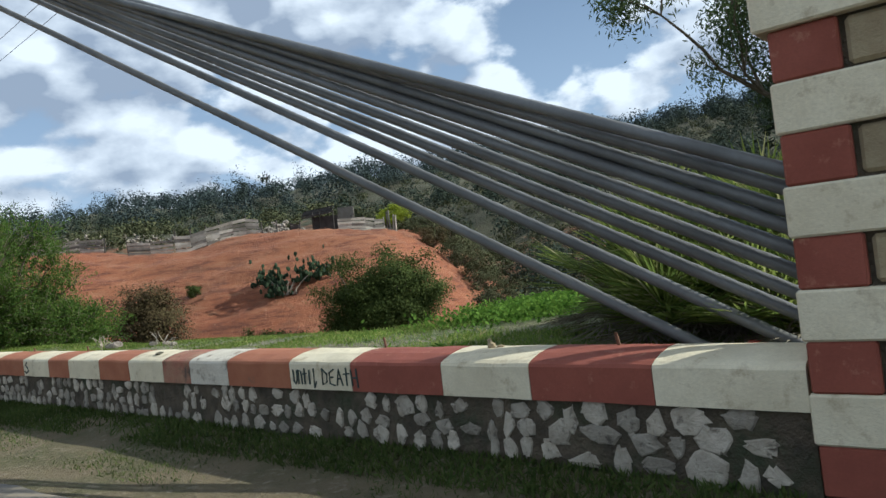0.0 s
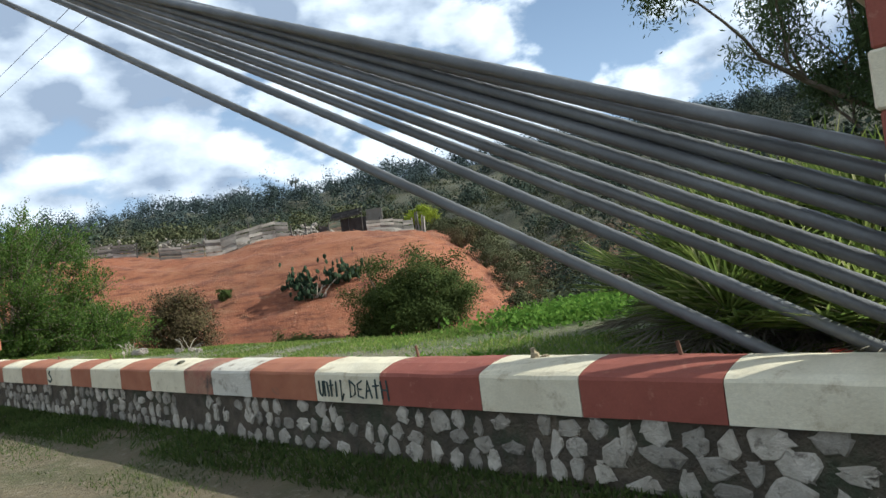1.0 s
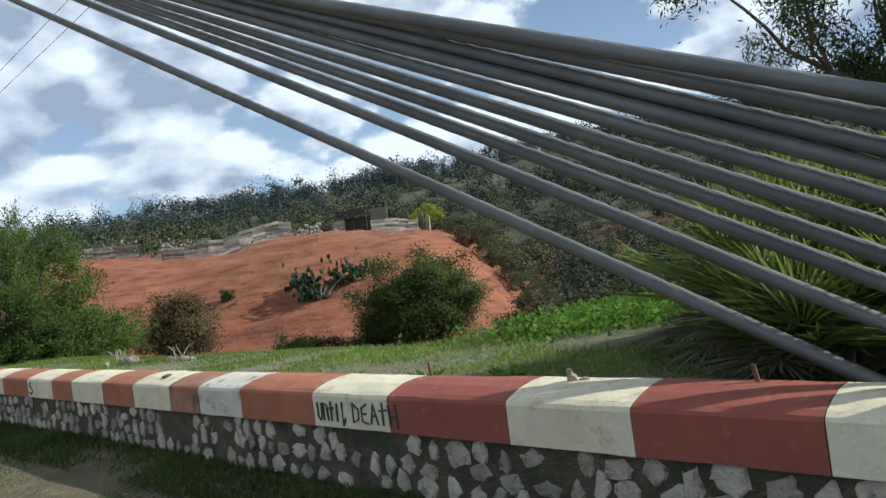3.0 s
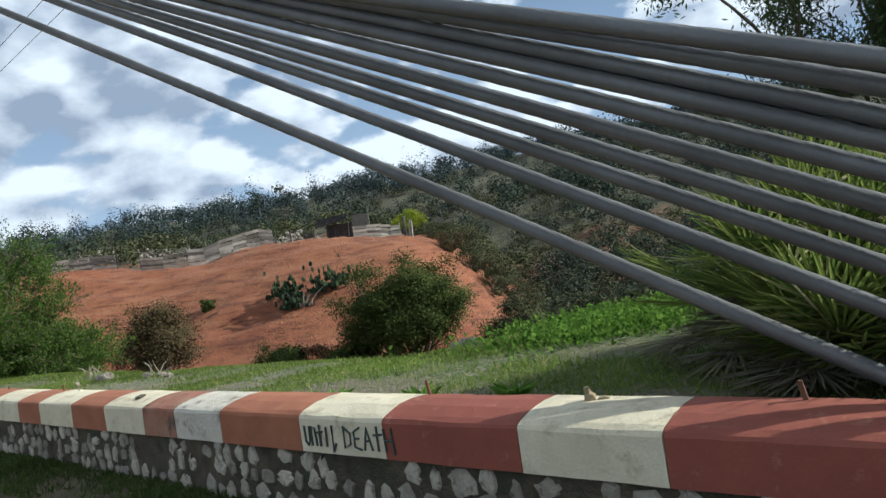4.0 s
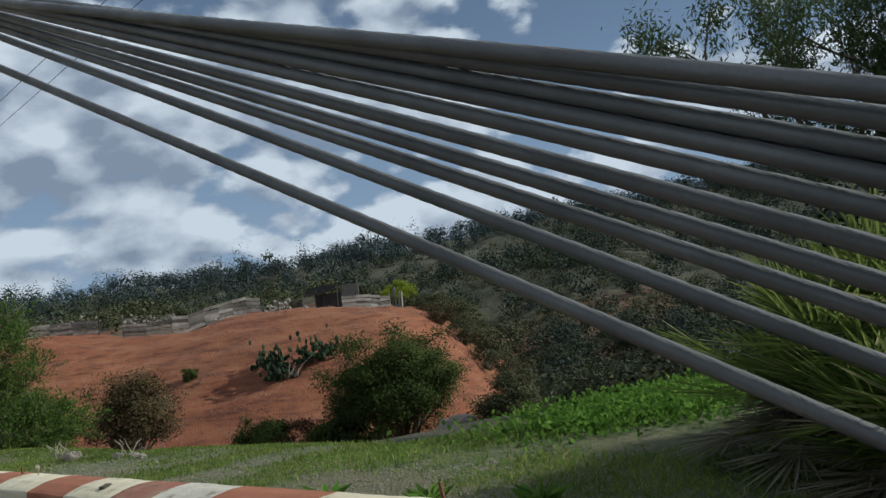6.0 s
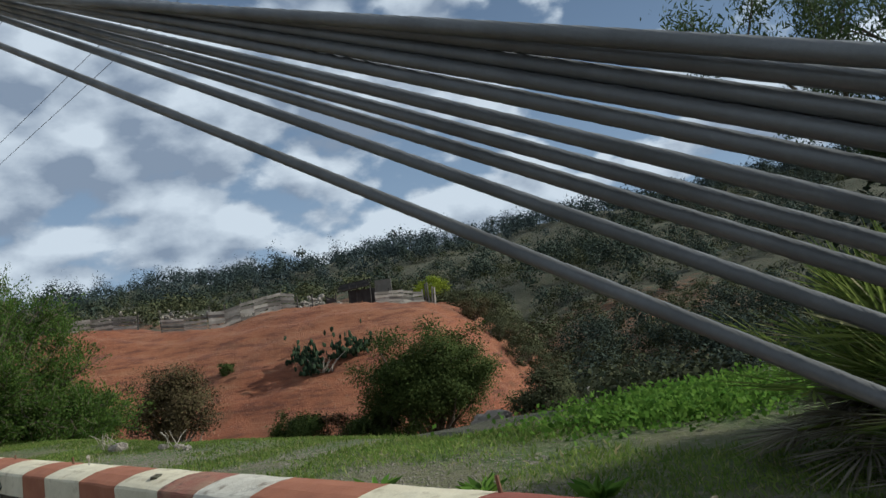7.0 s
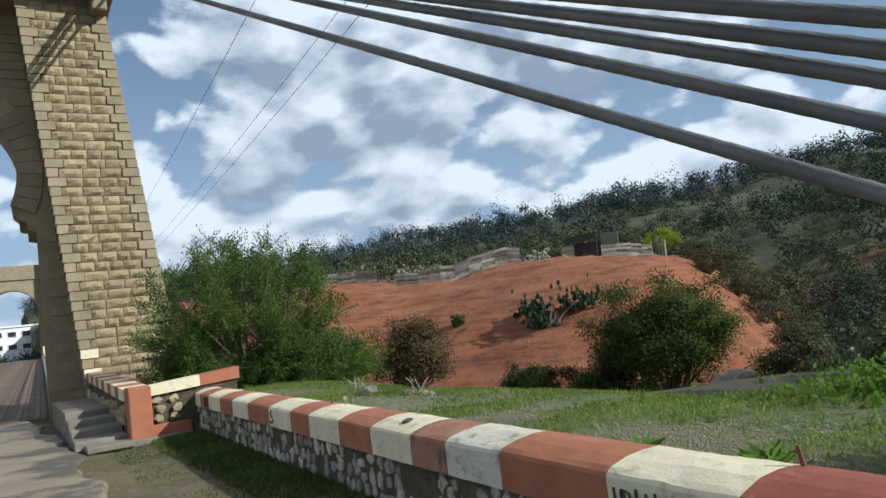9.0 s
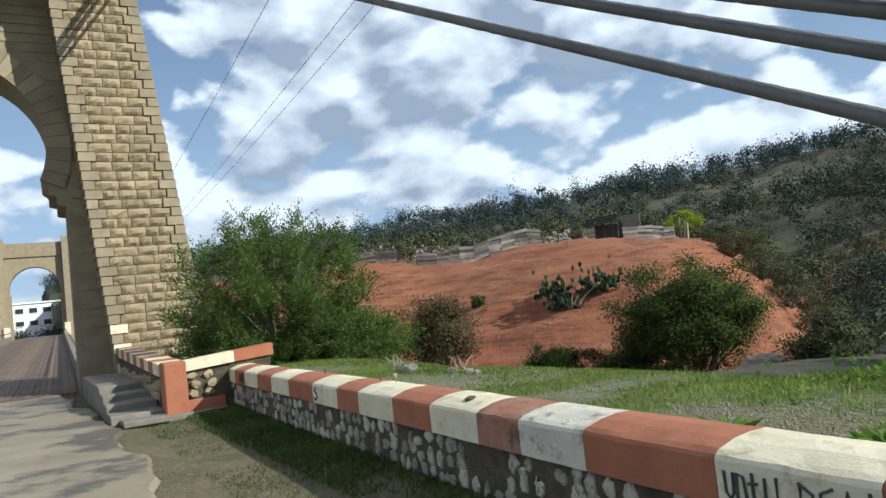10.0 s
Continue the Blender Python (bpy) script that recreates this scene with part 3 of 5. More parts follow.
# graffiti letters on the white coping beside the middle of the wall, cut as strokes
GL = {"U": [[(0, 1), (0.05, 0.2), (0.5, 0), (0.9, 0.25), (1, 1)]],
      "N": [[(0, 0), (0.1, 1), (0.8, 0.9), (1, 0)]],
      "T": [[(0.5, 1.1), (0.45, 0)], [(0, 0.7), (1, 0.75)]],
      "I": [[(0.5, 1), (0.4, 0)]],
      "L": [[(0.4, 1.1), (0.3, -0.25), (0.9, 0.2)]],
      "D": [[(0.1, 1), (0, 0), (0.8, 0.2), (0.9, 0.7), (0.0, 1)]],
      "E": [[(0.9, 1), (0.1, 0.8), (0.05, 0.1), (0.9, 0)], [(0.1, 0.5), (0.7, 0.5)]],
      "A": [[(0, 0), (0.5, 1), (1, 0)], [(0.2, 0.4), (0.8, 0.45)]],
      "H": [[(0, 1), (0.1, 0)], [(0.9, 1.05), (1, -0.1)], [(0.05, 0.5), (0.95, 0.5)]]}


def letters(word, s_from, s_to, z0, h):
    out, n = [], len(word)
    step = (s_to - s_from) / n
    for i, ch in enumerate(word):
        for stroke in GL[ch]:
            pts = []
            for a, b in stroke:
                s = s_from + step * (i + 0.1 + 0.78 * a)
                pts.append(W(s, wall_r(s) - 0.007, z0 + h * b))
            out.append(tube(pts, [0.0075] * len(pts), 5))
    return join(*out)


part("graffiti", letters("UNTIL", 5.03, 4.70, 0.485, 0.125), M_INK, COPING[4], "hand-written dark letters UNTIL")
part("graffiti", letters("DEATH", 4.64, 4.18, 0.485, 0.135), M_INK, COPING[4], "hand-written dark letters DEATH")
part("graffiti", tube([W(s, wall_r(s) - 0.008, z) for s, z in ((11.24, 0.64), (11.3, 0.6), (11.24, 0.56), (11.2, 0.52), (11.28, 0.48), (11.34, 0.51))], [0.009] * 6, 5), M_INK, COPING[12], "small dark painted mark")
for ds in (0, 0.12, 0.24):
    s = 15.3 + ds
    part("graffiti", tube([W(s, wall_r(s) - 0.008, 0.64), W(s + 0.04, wall_r(s) - 0.008, 0.47)], [0.010] * 2, 5), M_INK, COPING[17], "dark painted bar")

# iron stubs set in the coping
for s, dr, hgt, m in ((4.22, 0.40, 0.085, M_RUST), (2.02, 0.36, 0.085, M_RUST), (9.95, 0.34, 0.07, M_RUST), (11.9, 0.36, 0.05, M_RUST)):
    part("iron_pin", tube([W(s, wall_r(s) + dr, 0.70), W(s + 0.02, wall_r(s) + dr, 0.73 + hgt)], [0.013, 0.011], 6), m, COPING[max(i for i, q in enumerate(MARKS) if q <= s)], "rusty iron pin")
part("iron_pin", join(tube([W(9.53, 4.62, 0.70), W(9.53, 4.62, 0.80), W(9.49, 4.60, 0.82)], [0.018, 0.016, 0.02], 6)), M_DEAD, COPING[10], "bent pale iron pin")
part("broken_post_stub", join(blob(W(3.02, 4.38, 0.745), (0.035, 0.03, 0.035), rw, 1), tube([W(3.02, 4.38, 0.74), W(3.03, 4.37, 0.80)], [0.022, 0.016], 6), blob(W(2.96, 4.41, 0.735), (0.04, 0.02, 0.018), rw, 1)), M_TAN, COPING[2], "broken pale concrete stub")

# ---- the anchorage corner pillar ----
anch = thing("anchorage_house", W(-1.5, 4.6, 0), "masonry anchorage house with red and white striped corner quoins", "anchorage")
part("core", join(box(-4.2, 0.79, 4.04, 4.68, -0.1, 3.4)), M_MORTAR, anch)
part("roof_slab", box(-4.3, 0.92, 3.92, 4.76, 3.4, 3.6, 0.03), M_WHITE, anch)
zz = 0.02
for i in range(13):
    red_c = i % 2 == 0
    if red_c:
        part("quoin", box(0.50, 0.815, 3.995, 4.5, zz, zz + 0.258, 0.012), M_RED, anch, "red painted quoin")
        for s0, s1 in ((-0.08, 0.475), (-0.7, -0.1), (-1.4, -0.73)):
            part("panel_stone", box(s0, s1, 4.012, 4.2, zz + 0.015, zz + 0.245, 0.02), M_TAN, anch)
    else:
        top = i == 9
        part("quoin", box(-1.4, 0.83 + (0.05 if top else 0), 3.985 - (0.03 if top else 0), 4.5, zz, zz + 0.258, 0.012), M_WHITE, anch, "white painted quoin")
    zz += 0.26

# ---- the main cables ----
SADDLE = (26.2, 4.75)
CABLES = [(4.72, 1.183, 13.75), (4.80, 1.476, 14.25), (4.66, 1.694, 14.15), (4.60, 1.826, 14.12), (4.52, 1.961, 14.07), (4.34, 2.104, 14.04), (4.30, 2.213, 13.92), (4.30, 2.302, 13.92), (4.26, 2.402, 13.68), (4.16, 2.469, 13.22)]


def rope(p, q, rad, n=10):
    """A wire rope: strands laid in a long screw round the axis."""
    p, q = Vector(p), Vector(q)
    d = (q - p).normalized()
    a = d.cross(Vector((0, 0, 1))).normalized()
    b = d.cross(a)
    V, F = [], []
    k = n * 2
    length = (q - p).length
    pos, step = [0.0], 0.05
    while pos[-1] < length:
        pos.append(pos[-1] + step)
        step *= 1.03 if pos[-1] > 3.5 else 1.0
    for x in pos:
        tw = x * 3.6 if x < 9 else 32.4
        for j in range(k):
            t = 2 * math.pi * j / k + tw
            rr = rad * (1.0 if j % 2 else 0.89)
            V.append(p + d * min(x, length) + (a * math.cos(t) + b * math.sin(t)) * rr)
    m = len(pos)
    F = [[i * k + j, i * k + (j + 1) % k, (i + 1) * k + (j + 1) % k, (i + 1) * k + j] for i in range(m - 1) for j in range(k)]
    return V, F


for i, (r1, z1, z2) in enumerate(CABLES):
    rad = 0.042
    a, b = W(2.5, r1, z1 - rad), W(26.2, 4.75 + 0.02 * (i - 5), z2 - rad)
    d = (b - a).normalized()
    low = a - d * 3.4
    VF = rope(low, b, rad)
    single("suspension_cable", VF, M_CABLE, W(2.5, r1, z1), "thick grey steel wire rope cable running down from the tower", "cable", "main cables of the bridge", smooth=True)
# overhead wires that run beside the bridge
for r0, z0 in ((9.33, 12.7), (12.24, 12.55), (13.04, 12.5)):
    pts = [W(s, r0 + 0.045 * (s - 26), z0 + 0.00025 * (s - 60) ** 2 - 0.29) for s in range(-30, 181, 10)]
    single("overhead_wire", tube(pts, [0.011] * len(pts), 5), M_WIRE, W(26, r0, z0), "thin dark overhead wire running beside the bridge", "wire", "overhead wires")

# ---- the near tower ----
BR = 0.030                                          # the bridge's line bears away from the wall's by this slope


def B(s, r, z=0.0):
    """Like W, with the bridge's own line as axis; r from its middle."""
    return W(s, -0.4 + r + BR * (s - 25), z)


tower = thing("bridge_tower", W(26, -0.4, 0), "tall sandstone bridge tower with a horseshoe arch over the road", "tower")


def leg(z, side):
    """Inner and outer edge of a leg at a height; the legs lean to the middle."""
    return side * (3.78 - 0.098 * z), side * (6.33 - 0.13 * z + 0.0006 * z * z)


def hexa(P8):
    return P8, [[0, 1, 3, 2], [4, 6, 7, 5], [0, 4, 5, 1], [2, 3, 7, 6], [0, 2, 6, 4], [1, 5, 7, 3]]


COURSE, TOPZ = 0.262, 11.7
for side in (1, -1):
    core = []
    for z0, z1 in ((-1.2, 13.6),):
        a0, b0 = leg(z0, side)
        a1, b1 = leg(z1, side)
        i0, o0 = sorted((a0, b0), key=abs)
        i1, o1 = sorted((a1, b1), key=abs)
        core = hexa([B(s, r, z) for s in (24.06, 28.2) for (r, z) in ((i0 + side * 0.04, z0), (i1 + side * 0.04, z1), (o0 - side * 0.04, z0), (o1 - side * 0.04, z1))])
    part("pier", core, M_JOINT, tower)

rt = np.random.default_rng(11)
STONE_REST, QUOIN_REST = [], []
near_stones = 0


def ashlar(r0, r1, z0, z1, proud, rough_face, side, rg):
    """A stone of the front face; rock-faced ones get a broken, bulging front."""
    g = 0.012
    V, F = [], []
    if not rough_face:
        V = [B(s, r, z) for s in (24.0 - proud, 24.2) for (r, z) in ((r0 + g, z0 + g), (r1 - g, z0 + g), (r1 - g, z1 - g), (r0 + g, z1 - g))]
        F = [[0, 1, 2, 3], [0, 4, 5, 1], [1, 5, 6, 2], [2, 6, 7, 3], [3, 7, 4, 0]]
        return V, F
    nx, nz = 4, 3
    for j in range(nz + 1):
        for i in range(nx + 1):
            edge_ = i in (0, nx) or j in (0, nz)
            d = -0.005 if edge_ else proud * rg.uniform(0.45, 1.5)
            V.append(B(24.03 - d, r0 + g + (r1 - r0 - 2 * g) * i / nx, z0 + g + (z1 - z0 - 2 * g) * j / nz))
    F = [[j * (nx + 1) + i, j * (nx + 1) + i + 1, (j + 1) * (nx + 1) + i + 1, (j + 1) * (nx + 1) + i] for j in range(nz) for i in range(nx)]
    n0 = len(V)
    V += [B(24.2, r, z) for (r, z) in ((r0 + g, z0 + g), (r1 - g, z0 + g), (r1 - g, z1 - g), (r0 + g, z1 - g))]
    c = [0, nx, (nz + 1) * (nx + 1) - 1, nz * (nx + 1)]
    F += [[c[k], n0 + k, n0 + (k + 1) % 4, c[(k + 1) % 4]] for k in range(4)]
    return V, F


side = 1
ncourse = int((TOPZ + 0.3) / COURSE)
for ci in range(ncourse):
    z0 = -0.3 + ci * COURSE
    z1 = z0 + COURSE
    a, b = leg((z0 + z1) / 2, 1)
    q1 = 0.46 if ci % 2 else 0.30
    q2 = 0.30 if ci % 2 else 0.46
    for r0, r1 in ((a, a + q1), (b - q2, b)):
        m = M_ASHLAR_SM
        if ci in (3, 5, 7) and r0 == a:
            m = M_WHITE
        part("quoin", ashlar(r0, r1, z0, z1, 0.02, False, 1, rt), m, tower, "white painted quoin" if m is M_WHITE else "")
    r = a + q1
    end = b - q2
    k = 3 if rt.uniform() < 0.6 else 4
    cuts = np.cumsum(rt.uniform(0.8, 1.3, k))
    cuts = r + (end - r) * cuts / cuts[-1]
    for c in cuts:
        part("stone", ashlar(r, c, z0, z1, 0.052, True, 1, rt), M_ASHLAR, tower)
        r = c
# side faces and the other leg in joined courses
rest = []
for ci in range(ncourse):
    z0 = -0.3 + ci * COURSE
    z1 = z0 + COURSE
    for sd in (1, -1):
        a, b = leg((z0 + z1) / 2, sd)
        for k in range(4):
            s0 = 24.02 + k * 1.04 + (0.5 if ci % 2 else 0)
            s1 = min(s0 + 1.03, 28.2)
            for edge_r_, out in ((a, -sd), (b, sd)):
                rest.append((([B(s, edge_r_ + out * q, z) for q in (0.0, -0.2) for (s, z) in ((s0 + 0.012, z0 + 0.012), (s1, z0 + 0.012), (s1, z1 - 0.012), (s0 + 0.012, z1 - 0.012))]), [[0, 1, 2, 3], [0, 4, 5, 1], [1, 5, 6, 2], [2, 6, 7, 3], [3, 7, 4, 0]]))
        if sd < 0:
            for k in range(4):
                r0 = a + (b - a) * k / 4
                r1 = a + (b - a) * (k + 1) / 4
                rest.append(ashlar(min(r0, r1), max(r0, r1), z0, z1, 0.05, True, sd, rt))
tagged(part("side_courses", join(*rest), M_ASHLAR_SM, tower), kind="stuff")

# the wall over the road with its horseshoe arch
AC_Z, AC_R, JAMB = 7.0, 2.45, 2.82
prof = []
for k in range(41):
    t = radians(-24 + (180 + 48) * k / 40)
    prof.append((AC_R * math.cos(t), AC_Z + AC_R * math.sin(t)))
prof = [(JAMB, -0.3), (JAMB, 5.25), (JAMB - 0.22, 5.3), (JAMB - 0.22, 5.55), (JAMB - 0.42, 5.6), (JAMB - 0.42, 5.85)] + prof + [(-(JAMB - 0.42), 5.85), (-(JAMB - 0.42), 5.6), (-(JAMB - 0.22), 5.55), (-(JAMB - 0.22), 5.3), (-JAMB, 5.25), (-JAMB, -0.3)]
outer = []
for r, z in prof:
    if z <= 5.9:
        outer.append((math.copysign(3.95, r), z))
    else:
        t = math.atan2(z - AC_Z, r)
        outer.append((max(-3.95, min(3.95, 9 * math.cos(t))), min(13.6, AC_Z + 9 * math.sin(t)) if abs(math.cos(t)) < 0.85 else z + 0.2))
AV, AF = [], []
for s in (25.3, 27.6):
    for (r, z), (ro, zo) in zip(prof, outer):
        AV += [B(s, r, z), B(s, ro, max(zo, z))]
n = len(prof)
for i in range(n - 1):
    a, b = i * 2, i * 2 + 2
    AF += [[a, a + 1, b + 1, b], [2 * n + a, 2 * n + b, 2 * n + b + 1, 2 * n + a + 1], [a, b, 2 * n + b, 2 * n + a]]
part("arch_wall", (AV, AF), M_ASHLAR_SM, tower)
vous = []
for k in range(31):
    t0, t1 = radians(-24 + 228 * k / 31 + 0.15), radians(-24 + 228 * (k + 1) / 31 - 0.15)
    for_v = [B(s, q * math.cos(t), AC_Z + q * math.sin(t)) for s in (25.24, 25.5) for t, q in ((t0, AC_R - 0.02), (t1, AC_R - 0.02), (t1, AC_R + 0.62), (t0, AC_R + 0.62))]
    part("voussoir", (for_v, [[0, 1, 2, 3], [0, 4, 5, 1], [1, 5, 6, 2], [2, 6, 7, 3], [3, 7, 4, 0]]), M_ASHLAR_SM, tower)
wallc = []
for ci in range(ncourse):
    z0 = -0.3 + ci * COURSE
    zm = z0 + COURSE / 2
    for k in range(8):
        r0 = -4.0 + k + (0.5 if ci % 2 else 0)
        r1 = r0 + 0.98
        inside = any(math.hypot(q, zc - AC_Z) < AC_R + 0.66 and zc > 5.6 for q in (r0, r1, (r0 + r1) / 2) for zc in (z0, z0 + COURSE)) or (zm < 7.2 and min(abs(r0), abs(r1)) < JAMB + 0.03) or (zm < 7.2 and r0 * r1 < 0)
        if not inside:
            wallc.append(([B(s, r, z) for s in (25.27, 25.5) for (r, z) in ((r0, z0 + 0.012), (r1, z0 + 0.012), (r1, z0 + COURSE - 0.012), (r0, z0 + COURSE - 0.012))], [[0, 1, 2, 3], [0, 4, 5, 1], [1, 5, 6, 2], [2, 6, 7, 3], [3, 7, 4, 0]]))
tagged(part("face_courses", join(*wallc), M_ASHLAR_SM, tower), kind="stuff")
part("cornice", box(23.3, 28.9, -6.1, 4.75, 11.75, 12.15, 0.05), M_ASHLAR_SM, tower)
part("parapet", box(24.1, 28.2, -5.6, 4.35, 12.15, 14.4, 0.05), M_ASHLAR_SM, tower)
for r in (4.3, -5.2):
    part("bracket", box(23.5, 24.3, r - 0.2, r + 0.2, 11.2, 11.75, 0.04), M_ASHLAR_SM, tower)

# ---- the deck, its rails and the far tower ----
deck = thing("bridge_deck", B(60, 0, 0), "timber plank bridge deck between low steel side girders", "bridge deck")


def deck_z(s):
    return 0.06 + 0.024 * (s - 25.6)


for k in range(34):
    r0 = -2.75 + k * 5.5 / 34
    P = [B(s, r, deck_z(s) + dz) for s in (25.65, 108) for r in (r0 + 0.006, r0 + 5.5 / 34 - 0.006) for dz in (-0.08, 0.0 + 0.006 * (k % 3))]
    part("plank", hexa([P[0], P[1], P[2], P[3], P[4], P[5], P[6], P[7]]), M_PLANK, deck)
part("bearers", hexa([B(s, r, deck_z(s) + dz) for s in (25.6, 108) for r in (-3.3, 3.3) for dz in (-0.5, -0.09)]), M_STEP, deck)
for sd in (1, -1):
    part("side_girder", hexa([B(s, sd * r, deck_z(s) + dz) for s in (25.9, 108) for r in (2.85, 3.05) for dz in (-0.2, 0.55)]), M_STEP, deck, "grey side girder")
    part("handrail", tube([B(s, sd * 2.95, deck_z(s) + 1.0) for s in (28.3, 60, 108)], [0.04] * 3, 6), M_WIRE, deck, "thin dark handrail")

far = thing("far_bridge_tower", B(110, 0, 0), "pale far bridge tower with a round arch over the deck", "tower")
FZ = deck_z(110)
fpro = [(2.75, FZ - 0.3), (2.75, FZ + 5.5)] + [(2.9 * math.cos(radians(a)), FZ + 6.2 + 2.9 * math.sin(radians(a))) for a in range(-8, 189, 7)] + [(-2.75, FZ + 5.5), (-2.75, FZ - 0.3)]
fo = [(math.copysign(3.4, r), z) if z < FZ + 5.9 else (max(-3.4, min(3.4, 8 * math.cos(math.atan2(z - FZ - 6.2, r)))), FZ + 10.4) for r, z in fpro]
FV, FF = [], []
for s in (109.2, 110.8):
    for (r, z), (ro, zo) in zip(fpro, fo):
        FV += [B(s, r, z), B(s, ro, zo)]
n = len(fpro)
for i in range(n - 1):
    a, b = i * 2, i * 2 + 2
    FF += [[a, a + 1, b + 1, b], [2 * n + a, 2 * n + b, 2 * n + b + 1, 2 * n + a + 1], [a, b, 2 * n + b, 2 * n + a]]
part("arch_wall", (FV, FF), M_ASHLAR_SM, far)
for sd in (1, -1):
    part("pier", hexa([B(s, sd * r, z) for s in (108.2, 111.8) for (r, z) in ((3.3, -8), (3.3, FZ + 12.8), (6.3, -8), (5.0, FZ + 12.8))]), M_ASHLAR_SM, far)
    part("striped_base", hexa([B(s, sd * r, z) for s in (107.9, 108.25) for (r, z) in ((3.0, FZ), (3.0, FZ + 1.6), (3.7, FZ), (3.7, FZ + 1.6))]), M_WHITE, far, "white painted foot")
part("lintel", hexa([B(s, r, z) for s in (109.0, 111.0) for (r, z) in ((-3.4, FZ + 10.4), (-3.4, FZ + 12.2), (3.4, FZ + 10.4), (3.4, FZ + 12.2))]), M_ASHLAR_SM, far)
house = thing("white_building", B(230, 4, 0), "long white two-storey building beyond the bridge", "building")
HB = 4.6
part("walls", hexa([B(s, r, z) for s in (230, 242) for (r, z) in ((-16, HB - 4), (-16, HB + 7.5), (12, HB - 4), (12, HB + 7.5))]), M_HOUSE, house)
part("roof", hexa([B(s, r, z) for s in (229.6, 242.4) for (r, z) in ((-16.4, HB + 7.5), (-16.4, HB + 7.9), (12.4, HB + 7.5), (12.4, HB + 7.9))]), M_HOUSE, house)
for row in (1.6, 5.0):
    for k in range(8):
        r0 = -14.5 + k * 3.3
        w = part("window", hexa([B(s, r, z) for s in (229.85, 230.2) for (r, z) in ((r0 - 0.15, HB + row - 0.15), (r0 - 0.15, HB + row + 1.45), (r0 + 2.05, HB + row - 0.15), (r0 + 2.05, HB + row + 1.45))]), M_HOUSE, house)
        part("pane", hexa([B(s, r, z) for s in (229.8, 230.2) for (r, z) in ((r0, HB + row), (r0, HB + row + 1.3), (r0 + 1.9, HB + row), (r0 + 1.9, HB + row + 1.3))]), M_GLASS, w, "dark glass pane")
apron = obj("approach_road", [B(s, r, deck_z(110) + 0.02 * (s - 110) * 0.5 - 0.02) for s in (110, 228) for r in (-3.2, 3.2)], [[0, 2, 3, 1]], M_ROAD)
tagged(apron, "pale road beyond the far tower", "road", kind="structure")

# ---- pier, steps and wing wall at the wall's end ----
gate = thing("end_pier", W(16.6, 3.9, 0), "faded red painted pier ending the stone parapet wall", "pier")
part("pier_block", box(16.3, 16.75, 3.33, 3.72, -0.05, 0.94, 0.02), M_ORANGE, gate)
part("stub_frame", box(16.42, 16.75, 3.72, 4.40, -0.05, 0.22, 0.015), M_ORANGE, gate)
part("stub_core", box(16.5, 16.72, 3.72, 4.40, 0.2, 0.76), M_MORTAR, gate)
rg = np.random.default_rng(3)
for k in range(2):
    for j in range(3):
        part("rubble_stone", blob(W(16.52, 3.86 + 0.30 * k + 0.06 * (j % 2), 0.32 + 0.165 * j), (0.06, 0.15, 0.085), rg, 2, 0.22), M_TAN, gate)
part("coping_block", hexa([W(s, r, z) for s in (16.42, 16.82) for (r, z) in ((3.70, 0.74), (3.70, 0.93), (4.6, 0.80), (4.6, 1.0))]), M_WHITE, gate, "white painted coping")
part("coping_block", hexa([W(s, r, z) for s in (16.44, 16.84) for (r, z) in ((4.6, 0.80), (4.6, 1.0), (5.35, 0.84), (5.35, 1.06))]), M_ORANGE, gate, "red painted coping")
part("stub_core", box(16.5, 16.74, 4.4, 5.3, -0.3, 0.81), M_MORTAR, gate)
part("foot", box(16.15, 16.8, 3.28, 4.40, -0.08, 0.03, 0.015), M_STEP, gate)
wing = thing("wing_wall", W(20, 3.4, 0), "low wing wall with striped coping leading to the tower", "wall")
part("wall_core", hexa([W(s, r, z) for s, z1 in ((16.75, 0.70), (24.1, 0.95)) for r in (3.36, 3.70) for z in (-0.1, z1)]), M_MORTAR, wing)
for k in range(12):
    s0, s1 = 16.76 + k * 0.61, 16.76 + (k + 1) * 0.61
    zt = lambda s: 0.70 + 0.25 * (s - 16.75) / 7.35
    part("coping_block", hexa([W(s, r, z) for s in (s0 + 0.004, s1 - 0.004) for r in (3.30, 3.76) for z in (zt(s), zt(s) + 0.22)]), M_WHITE if k % 2 == 0 else M_ORANGE, wing)
for k in range(60):
    s, z = 16.9 + rg.uniform(0, 6.8), rg.uniform(0.1, 0.62)
    part("rubble_stone", blob(W(s, 3.36, z), (0.15, 0.05, 0.09), rg, 1, 0.25), M_TAN, wing)
stair = thing("steps", W(18.5, 3.0, 0), "worn grey steps between the road and the wing wall", "steps")
for k in range(4):
    part("step", box(16.5 + k * 0.75 + 0.1, 24.0, 2.45, 3.34, k * 0.13 - 0.05, (k + 1) * 0.13, 0.02), M_STEP, stair)
part("landing", box(16.05, 16.62, 2.6, 3.35, -0.05, 0.06, 0.02), M_STEP, stair)

